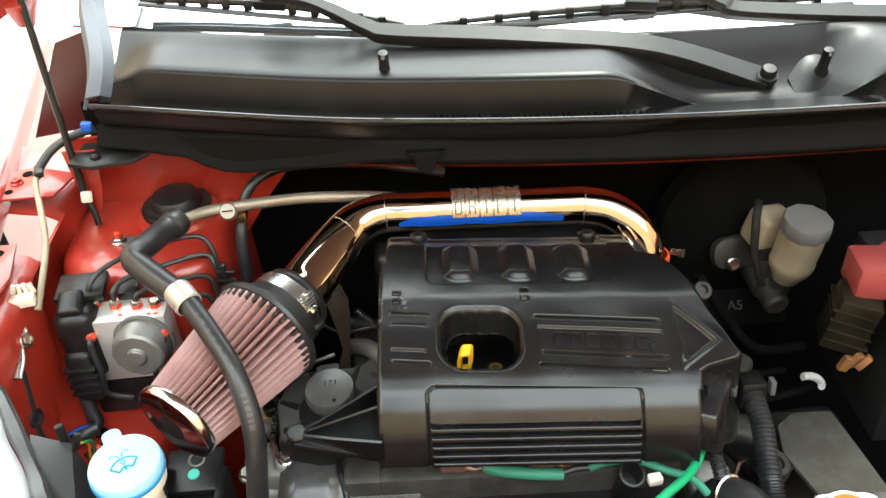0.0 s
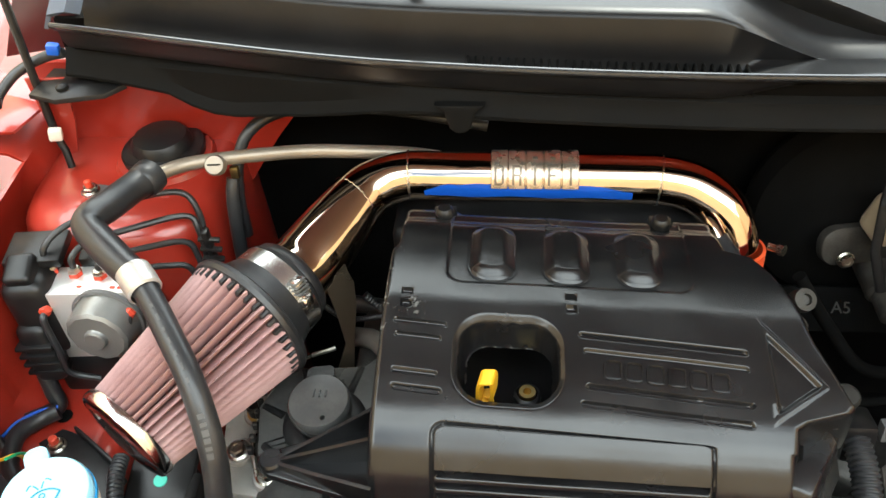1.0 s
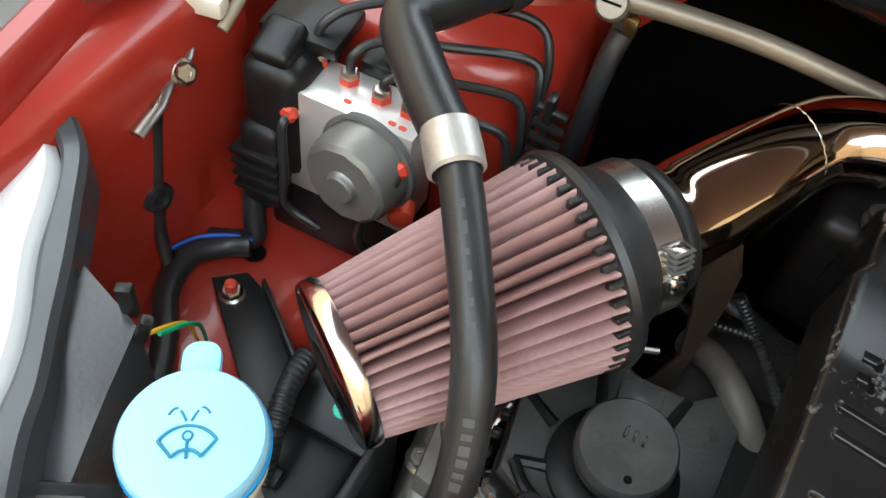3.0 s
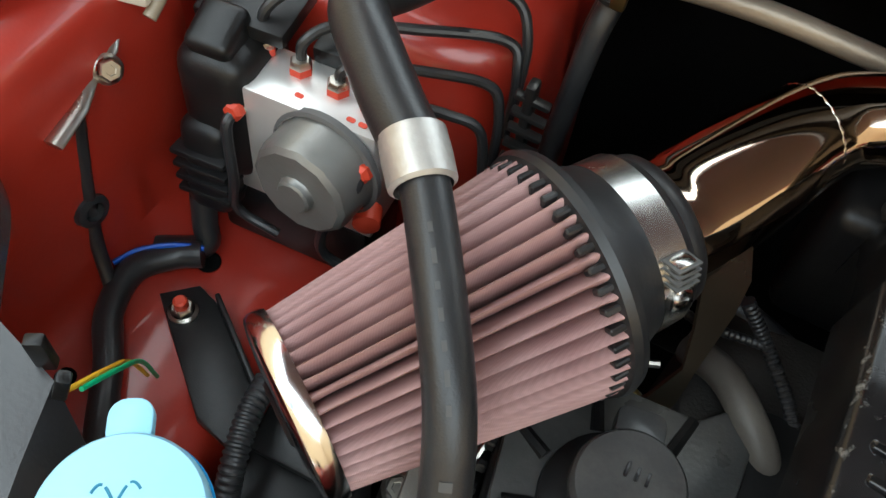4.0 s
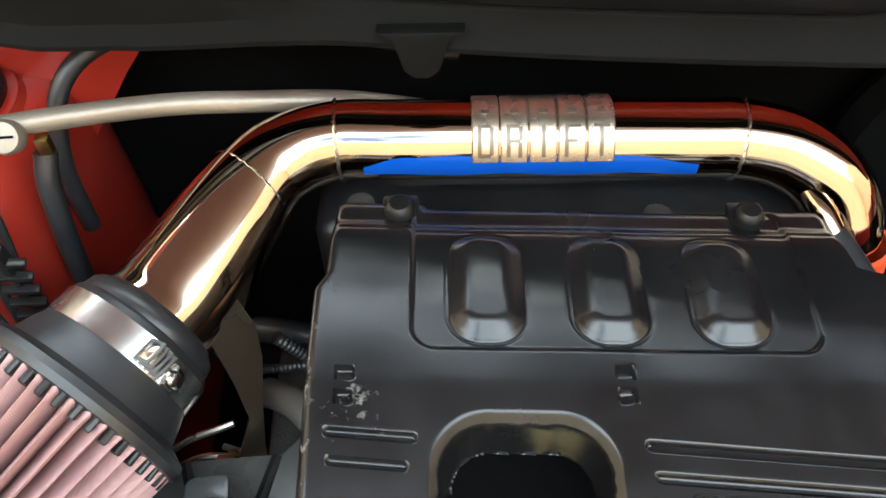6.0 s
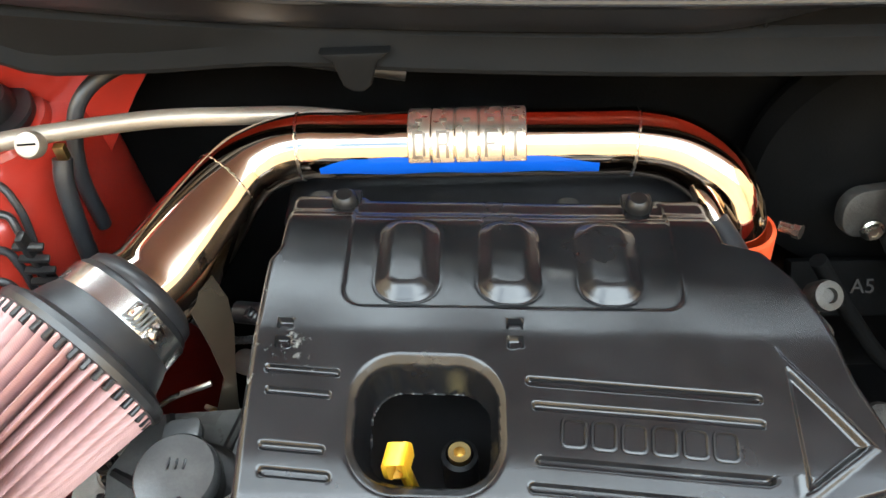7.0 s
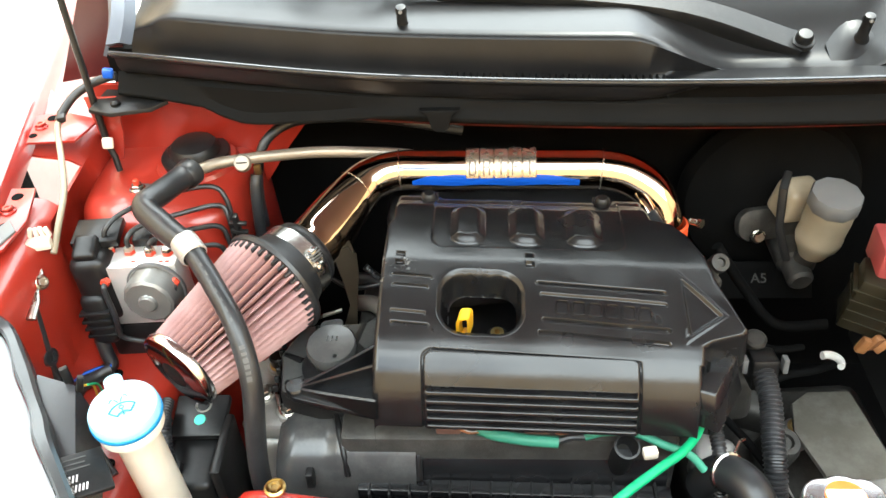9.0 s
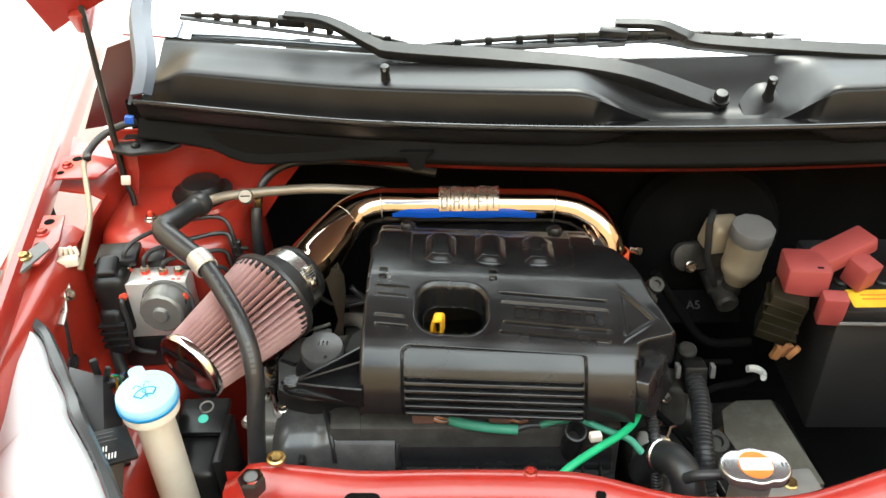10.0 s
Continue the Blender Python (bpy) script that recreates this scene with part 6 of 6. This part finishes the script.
def build_reservoir():
    r = thing("brake_fluid_tank", (0.48, 0.84, 0.70), "yellowed brake fluid tank with a grey screw cap", "brake fluid tank")
    c = Vector((0.489, 0.822, 0.842))
    ax = Vector((0.05, -0.10, 1)).normalized()
    part("tank", lathe([(0.016, -0.080), (0.020, -0.070), (0.0255, -0.060), (0.0275, -0.052), (0.0275, -0.047), (0.0265, -0.045), (0.0275, -0.02), (0.027, 0.0), (0.024, 0.004)], c, ax, 40), AMBER, r, "yellowed plastic tank")
    part("tank_wing", box((0.050, 0.040, 0.050), pose(0.464, 0.866, 0.818, 10, 8, 20), 0.010, 3), AMBER, r, "yellowed side chamber")
    cap = part("cap", lathe([(0.0285, -0.002), (0.0300, 0.002), (0.0300, 0.014), (0.0285, 0.018), (0.022, 0.0195), (0, 0.0195)], c, ax, 10), GREYCAP, r, "grey faceted screw cap")
    part("strap", sweep([(0.452, 0.878, 0.850), (0.440, 0.850, 0.845), (0.440, 0.835, 0.80), (0.455, 0.825, 0.755)], 0.005, 8, flat=0.5), BLACK, r)
    part("master_cylinder", lathe([(0.020, -0.10), (0.020, 0.0), (0.016, 0.004), (0.016, 0.03), (0.012, 0.034), (0, 0.034)], (0.472, 0.845, 0.735), (0.1, -1, -0.15), 24), DIRTY, r, "cast master cylinder")
    part("cylinder_flange", prism(rounded(0.085, 0.042, 0.018), 0.012, pose(0.445, 0.872, 0.775, 70, 0, 10), 0.003), DIRTY, r)
    part("cylinder_neck", lathe([(0.015, -0.03), (0.013, 0.0), (0, 0.001)], (0.482, 0.833, 0.768), (0, -0.2, 1), 18), DIRTY, r)
    hexbolt((0.428, 0.860, 0.765), (0, -0.9, 0.3), 0.012, ZINC, r)
    # servo drum behind
    s = thing("brake_servo", (0.50, 0.92, 0.60), "black round brake servo drum on the firewall", "brake servo")
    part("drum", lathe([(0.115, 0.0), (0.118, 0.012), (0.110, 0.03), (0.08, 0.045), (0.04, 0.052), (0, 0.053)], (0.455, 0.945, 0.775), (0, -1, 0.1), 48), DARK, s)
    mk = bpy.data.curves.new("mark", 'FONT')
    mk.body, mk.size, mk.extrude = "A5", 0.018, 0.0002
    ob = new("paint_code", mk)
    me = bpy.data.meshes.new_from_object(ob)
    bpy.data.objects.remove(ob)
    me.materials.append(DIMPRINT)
    # added dark box that carries the code where it shows in view
    part("code_carrier", box((0.13, 0.05, 0.02), pose(0.445, 0.865, 0.687, 50, 0, 0), 0.003), DARK, s)
    t = new("paint_code", me)
    t.parent = s
    t.matrix_basis = Matrix.Translation(Vector((0.430, 0.853, 0.6925)) - Vector(s["base"])) @ pose(0, 0, 0, 50, 0, 0)
    t["label"] = "code A5 painted in near-black grey"


def build_battery():
    b = thing("battery", (0.68, 0.70, 0.60), "black car battery with red terminal cover and yellow label", "battery")
    part("case", box((0.24, 0.15, 0.185), (0.675, 0.742, 0.727), 0.004), DARKG, b, "black battery case")
    part("lid", box((0.246, 0.156, 0.022), (0.675, 0.742, 0.828), 0.004), BLACK, b)
    part("lid_edge", sweep([(0.551, 0.672, 0.823), (0.556, 0.664, 0.820), (0.60, 0.662, 0.820), (0.70, 0.662, 0.820), (0.796, 0.662, 0.820)], 0.0025, 8), GREYCAP, b, "grey lid rim")
    lab = part("label", prism(rounded(0.10, 0.034, 0.002, 2), 0.0012, pose(0.622, 0.688, 0.8402), 0), LABELY, b, "yellow warning label")
    for k in range(2):
        part("label_bar", box((0.07, 0.002, 0.0004), (0.622, 0.694 - 0.008 * k, 0.8405), 0), LABELO, lab)
    for x in (0.575, 0.625, 0.675):
        part("vent_plug", lathe([(0.0115, 0), (0.0115, 0.004), (0.009, 0.006), (0, 0.006)], (x, 0.722, 0.839), (0, 0, 1), 12), BLACK, b)
    t = thing("terminal_cover", (0.56, 0.72, 0.83), "faded red plastic battery terminal cover", "terminal cover")
    part("box_cover", box((0.052, 0.050, 0.040), pose(0.520, 0.712, 0.862, 0, 0, -6), 0.004), REDPL, t)
    part("flap", box((0.030, 0.020, 0.044), pose(0.545, 0.672, 0.838, 8, 0, -6), 0.003), REDPL, t)
    part("arm_cover", box((0.075, 0.036, 0.022), pose(0.572, 0.735, 0.880, 0, -14, 22), 0.004), REDPL, t)
    part("arm_flap", box((0.030, 0.030, 0.036), pose(0.590, 0.712, 0.862, 10, 0, 30), 0.003), REDPL, t)
    part("slot", box((0.007, 0.003, 0.001), pose(0.530, 0.694, 0.8822, 0, 0, -6), 0), DARK, t)
    f = thing("fuse_carrier", (0.51, 0.69, 0.75), "clear brown fuse carrier with rusty copper lugs", "fuse box")
    part("case", box((0.045, 0.045, 0.070), pose(0.498, 0.697, 0.812, 0, 10, -20), 0.004), SMOKE, f)
    for k in range(4):
        part("case_rib", box((0.047, 0.047, 0.003), pose(0.498, 0.697, 0.790 + 0.014 * k, 0, 10, -20), 0.001), SMOKE, f)
    for k in range(3):
        part("lug", box((0.012, 0.008, 0.020), pose(0.492 + 0.010 * k, 0.668, 0.770 + 0.004 * (k % 2), 15 * k, 20, 30 * k), 0.002), RUST, f)
    part("red_lead", tube([(0.66, 0.74, 0.868), (0.70, 0.735, 0.872), (0.78, 0.74, 0.86)], 0.016, 14), REDPL, t, "red insulated lead")


DARKG = material("dull_black_steel", (0.014, 0.014, 0.015), (0.008, 0.008, 0.008), rough=0.55, scale=20, bump=0.1)
SMOKE = material("smoky_clear_plastic", (0.018, 0.016, 0.010), (0.008, 0.007, 0.004), rough=0.35, scale=50, ior=1.3)
RUST = material("rusty_copper", (0.36, 0.17, 0.06), (0.14, 0.06, 0.03), rough=0.6, metal=0.5, scale=120)


def build_radiator_cap():
    r = thing("coolant_filler", (0.397, 0.452, 0.76), "coolant filler with chrome two-eared cap and orange label", "coolant filler")
    c = Vector((0.397, 0.452, 0.806))
    outline = []
    for k in range(48):
        a = 2 * math.pi * k / 48
        rr = 0.0245 + 0.0115 * max(0.0, abs(math.cos(a)) - 0.55) ** 0.8 / 0.45 ** 0.8
        outline.append((rr * math.cos(a), rr * math.sin(a)))
    part("cap", prism(outline, 0.010, Matrix.Translation(c + Vector((0, 0, 0.004))), 0.003, 3), CAPCHROME, r, "chromed two-eared cap")
    lab = part("label", lathe([(0.0175, 0), (0.0175, 0.0008), (0, 0.0010)], c + Vector((0, 0, 0.0040)), (0, 0, 1), 40), LABELO, r, "round orange label")
    part("label_panel", prism(rounded(0.032, 0.016, 0.003), 0.0006, Matrix.Translation(c + Vector((0, 0, 0.0056))), 0), LABELW, lab, "white label panel")
    for x in (-0.029, 0.027, 0.0315):
        part("label_bar", box((0.0018, 0.006, 0.0004), (c.x + x, c.y, c.z + 0.0043), 0), GREYCAP, r)
    part("filler", lathe([(0.020, -0.06), (0.020, -0.008), (0.0235, -0.006), (0.0235, 0.0)], c, (0, 0, 1), 32), ALU, r, "metal filler neck")
    h = thing("radiator_hose", (0.33, 0.52, 0.62), "black radiator hose with a wire clip", "hose")
    part("hose", tube([(0.312, 0.545, 0.69), (0.318, 0.535, 0.725), (0.328, 0.520, 0.745), (0.338, 0.500, 0.752), (0.345, 0.48, 0.74), (0.35, 0.46, 0.70)], 0.0185, 22), RUBBER, h)
    part("overflow", tube([(0.335, 0.468, 0.770), (0.345, 0.462, 0.782), (0.37, 0.458, 0.788), (0.395, 0.455, 0.790)], 0.006, 14), RUBBER, h, "thin overflow hose")
    part("wire_clip", lathe([(0.0186, -0.003), (0.0204, -0.002), (0.0204, 0.002), (0.0186, 0.003)], (0.3245, 0.526, 0.7405), (0.4, -0.7, 0.5), 28), BRUSHED, h)
    part("clip_ear", sweep([(0.330, 0.535, 0.760), (0.334, 0.540, 0.772), (0.340, 0.545, 0.768)], 0.0018, 6), BRUSHED, h)


def build_gearbox():
    g = thing("gearbox", (0.47, 0.64, 0.42), "oily cast gearbox with a pale steel mount plate", "gearbox")
    part("case", box((0.26, 0.24, 0.16), pose(0.45, 0.66, 0.50, 0, 0, 4), 0.02, 3), DIRTY, g)
    plate = part("mount_plate", prism([(0.445, 0.655), (0.452, 0.695), (0.475, 0.712), (0.524, 0.712), (0.548, 0.570), (0.475, 0.545), (0.462, 0.60)], 0.006, pose(0, 0, 0.602, 2, -2, 0), 0.002), PALE, g, "pale dusty steel plate")
    part("plate_boss", lathe([(0.018, -0.03), (0.016, 0.0), (0.012, 0.002)], (0.464, 0.688, 0.603), (0, 0, 1), 22), ALU, g)
    hexbolt((0.464, 0.688, 0.606), (0, 0, 1), 0.014, GOLDZ, g, washer=0.012, head=0.008)
    part("grease_mark", prism(rounded(0.014, 0.008, 0.003), 0.0006, pose(0.481, 0.683, 0.6045, 0, 0, -20), 0), GOLDZ, plate)
    hexbolt((0.497, 0.556, 0.656), (0, 0, 1), 0.012, GOLDZ, g, washer=0.009, head=0.007)
    part("bracket", box((0.08, 0.05, 0.05), pose(0.495, 0.555, 0.630, 0, 0, 8), 0.006), ALU, g, "cast bracket with yellow bolts")
    hexbolt((0.455, 0.545, 0.655), (0, 0, 1), 0.010, GOLDZ, g, washer=0.008)
    for x, y, z, s, mat in ((0.335, 0.69, 0.66, 0.05, DIRTY), (0.375, 0.72, 0.64, 0.06, DIRTY), (0.335, 0.60, 0.66, 0.045, ALU), (0.42, 0.72, 0.60, 0.05, DIRTY), (0.345, 0.56, 0.64, 0.05, DIRTY), (0.41, 0.60, 0.58, 0.05, ALU)):
        part("casting_lump", box((s, s * 0.9, s * 1.2), pose(x, y, z, random.uniform(-25, 25), random.uniform(-25, 25), random.uniform(-40, 40)), s * 0.22, 3), mat, g)
    for x, y, z in ((0.36, 0.66, 0.70), (0.345, 0.63, 0.69), (0.40, 0.705, 0.68), (0.33, 0.575, 0.69)):
        hexbolt((x, y, z), (random.uniform(-0.4, 0.4), -0.4, 1), 0.010, ZINC, g, washer=0.008)
    for x, y, z, r, mat in ((0.462, 0.560, 0.640, 0.016, ALU), (0.505, 0.548, 0.640, 0.014, ALU), (0.432, 0.640, 0.640, 0.018, DIRTY), (0.350, 0.520, 0.700, 0.015, ALU), (0.372, 0.505, 0.690, 0.012, DIRTY)):
        part("casting_boss", lathe([(r * 1.3, -0.05), (r * 1.15, -0.012), (r, -0.003), (r * 0.86, 0), (r * 0.5, 0), (r * 0.42, -0.004), (0, -0.004)], (x, y, z), (random.uniform(-0.2, 0.2), -0.3, 1), 18), mat, g)
    # conduits and plugs that cross the gearbox
    for pts, r, lab in (([(0.300, 0.598, 0.80), (0.312, 0.588, 0.785), (0.316, 0.566, 0.765), (0.318, 0.535, 0.75), (0.322, 0.515, 0.70)], 0.0075, "black corrugated conduit by the cover's duct"),
                        ([(0.392, 0.665, 0.735), (0.394, 0.630, 0.725), (0.390, 0.590, 0.710), (0.388, 0.560, 0.695), (0.39, 0.53, 0.65)], 0.0125, "thick black corrugated conduit over the gearbox")):
        c = thing("conduit", pts[-1], lab, "conduit")
        part("sleeve", corrugated(pts, r, 0.005 if r > 0.01 else 0.004, 16), RUBBER, c)
    c = thing("sensor_plug", (0.395, 0.70, 0.66), "black sensor plug with clear tabs above the conduit", "plug")
    part("body", box((0.030, 0.034, 0.040), pose(0.394, 0.672, 0.728, -15, 0, 0), 0.005), BLACK, c)
    for s in (-1, 1):
        part("tab", box((0.006, 0.012, 0.018), pose(0.394 + 0.022 * s, 0.668, 0.740, -10, 0, 0), 0.001), GREYCAP, c)
    part("grey_cap", lathe([(0.010, -0.03), (0.0125, -0.005), (0.0125, 0.010), (0.010, 0.013), (0, 0.0135)], (0.389, 0.698, 0.742), (0, -0.2, 1), 20), DIRTY, c)
    c = thing("bolt_eye", (0.350, 0.765, 0.74), "rusty brown sensor eye behind the cover corner", "sensor")
    part("eye", lathe([(0.010, -0.012), (0.0115, 0.0), (0.0105, 0.006), (0.0055, 0.007), (0.005, 0.003), (0, 0.003)], (0.353, 0.762, 0.806), (0.2, -0.6, 0.8), 22), DIRTY, c)
    part("stem", sweep([(0.352, 0.766, 0.80), (0.350, 0.768, 0.77), (0.350, 0.765, 0.74)], 0.006, 10), TUBE, c)
    w = thing("white_plug", (0.505, 0.735, 0.66), "small white plastic plug on a dark cable", "plug")
    part("body", sweep([(0.500 + 0.013 * math.sin(a), 0.733 + 0.012 * math.cos(a), 0.672) for a in np.linspace(-0.5, 2.2, 12)], 0.0042, 10, flat=1.4), LABELW, w, "curved white plastic hook")
    part("cable", tube([(0.507, 0.735, 0.666), (0.49, 0.74, 0.65), (0.45, 0.73, 0.65), (0.42, 0.72, 0.64)], 0.005, 12), DARK, w)
    for k, pts in enumerate(([(0.32, 0.70, 0.78), (0.36, 0.72, 0.75), (0.42, 0.73, 0.70), (0.47, 0.75, 0.68)], [(0.36, 0.80, 0.80), (0.40, 0.79, 0.74), (0.44, 0.77, 0.70), (0.50, 0.77, 0.70)],
                             [(0.34, 0.64, 0.70), (0.37, 0.60, 0.69), (0.40, 0.57, 0.66), (0.43, 0.54, 0.62)])):
        c = thing("dark_cable", pts[-1], "dark rubber cable crossing the gearbox", "cable", group="gearbox cables")
        part("sleeve", tube(pts, 0.0045 + 0.002 * (k % 2), 12), DARK, c)
    t = thing("throttle_body", (0.30, 0.79, 0.70), "dark cast throttle body below the intake bend", "throttle body")
    part("casting", lathe([(0.034, -0.05), (0.034, -0.01), (0.030, 0.0), (0.026, 0.012)], (0.296, 0.798, 0.792), (0, -0.1, 1), 32), DIRTY, t)
    part("actuator", box((0.05, 0.045, 0.04), pose(0.318, 0.735, 0.80, 10, 10, 30), 0.008, 3), DIRTY, t)
    part("spring_band", box((0.010, 0.012, 0.012), pose(0.306, 0.733, 0.848, 0, 30, 30), 0.001), ZINC, t)


CAPCHROME = material("dull_chrome", (0.55, 0.55, 0.57), (0.42, 0.42, 0.44), rough=0.22, metal=0.9, scale=60)
PALE = material("pale_dusty_steel", (0.15, 0.14, 0.115), (0.06, 0.055, 0.045), rough=0.55, metal=0.4, scale=25, bump=0.2, dust=0.3)
build_reservoir()
build_battery()
build_radiator_cap()
build_gearbox()


# ---- wipers ----
def bar_sweep(line):
    """A chamfered bar that narrows along the line."""
    rows = []
    for i, q in enumerate(line):
        u = min(1, 1.15 * i / (len(line) - 1))
        d = (line[min(i + 1, len(line) - 1)] - line[max(i - 1, 0)]).normalized()
        side = d.cross(Vector((0, -0.45, 0.9))).normalized()
        up = side.cross(d)
        a, b = 0.0150 - 0.0090 * u, 0.0110 - 0.0065 * u
        ring = [q + side * (a * x) + up * (b * y) for x, y in ((1, -1), (1, 0.7), (0.85, 1), (-0.85, 1), (-1, 0.7), (-1, -1))]
        rows.append(ring + ring[:1])
    bm = loft(rows)
    bmesh.ops.remove_doubles(bm, verts=bm.verts[:], dist=1e-6)
    bmesh.ops.holes_fill(bm, edges=[e for e in bm.edges if e.is_boundary])
    return bm


def build_wiper(name_label, pivot, pts, blade0, blade1, cap):
    w = thing("windscreen_wiper", pivot, name_label, "wiper", group="windscreen wipers")
    line = smooth_line(pts, 6)
    arm = part("arm", bar_sweep(line), BLACK, w, "tapered black steel arm")
    if cap:
        part("pivot_base", lathe([(0.019, -0.035), (0.018, 0.0), (0.016, 0.006), (0.0, 0.008)], pivot, (0, -0.35, 1), 26), BLACK, w)
        part("pivot_nut", lathe([(0.0125, -0.004), (0.0125, 0.002), (0.0098, 0.003), (0.0095, 0.009), (0.0075, 0.012), (0, 0.0125)], Vector(pivot) + Vector((0.002, -0.004, 0.021)), (0, -0.35, 1), 16), BLACK, w)
        part("recess", lathe([(0.030, -0.004), (0.027, 0.002), (0.018, 0.0)], Vector(pivot) + Vector((0, 0, -0.002)), (0, -0.35, 1), 30), SEAL_SHADE, w)
        j = Vector(pts[1])
        part("arm_joint", box((0.010, 0.020, 0.014), pose(j.x, j.y, j.z, 20, 0, -10), 0.002), BLACK, w)
        part("arm_rivet", lathe([(0.003, 0), (0.003, 0.002), (0, 0.003)], Vector(pts[2]).lerp(Vector(pts[1]), 0.35) + Vector((0, -0.004, 0.004)), (0, -0.5, 1), 10), ZINC, w)
    a, b = Vector(blade0), Vector(blade1)
    n = 24
    bl = [a.lerp(b, k / n) + Vector((0, 0.006, 0.010 * math.sin(math.pi * k / n))) for k in range(n + 1)]
    part("rubber_strip", sweep([a.lerp(b, k / n) + Vector((0, 0, -0.002)) for k in range(n + 1)], 0.0045, 8, flat=0.7), RUBBER, w)
    part("bow", sweep(bl, lambda u: 0.0028 + 0.002 * math.sin(math.pi * u), 8), BLACK, w)
    for k in range(1, 12):
        u = k / 12
        q = a.lerp(b, u) + Vector((0, 0.003, 0.003 + 0.005 * math.sin(math.pi * u)))
        if abs(k - 6) > 0:
            part("claw", box((0.010, 0.007, 0.008 + 0.006 * math.sin(math.pi * u)), Matrix.Translation(q), 0.0015), BLACK, w)
    mid = a.lerp(b, 0.5) + Vector((0, 0.004, 0.012))
    part("blade_mount", box((0.040, 0.012, 0.016), pose(mid.x, mid.y, mid.z, 25, 5, 0), 0.003), BLACK, w)


build_wiper("black windscreen wiper with a bare pivot nut", (0.441, 0.912, 0.985),
            [(0.441, 0.912, 0.996), (0.312, 0.932, 1.036), (0.16, 0.950, 1.050), (0.01, 0.966, 1.058), (-0.02, 0.972, 1.064), (-0.065, 0.988, 1.083), (-0.10, 1.000, 1.093), (-0.15, 1.015, 1.094)],
            (-0.305, 1.035, 1.088), (0.022, 0.990, 1.057), True)
build_wiper("black windscreen wiper beyond the middle of the car", (1.02, 0.95, 1.03),
            [(1.02, 0.95, 1.04), (0.80, 0.955, 1.042), (0.66, 0.960, 1.046), (0.44, 0.982, 1.056), (0.405, 0.988, 1.066), (0.37, 0.996, 1.078), (0.31, 1.0, 1.080)],
            (0.050, 0.985, 1.056), (0.565, 0.990, 1.058), False)
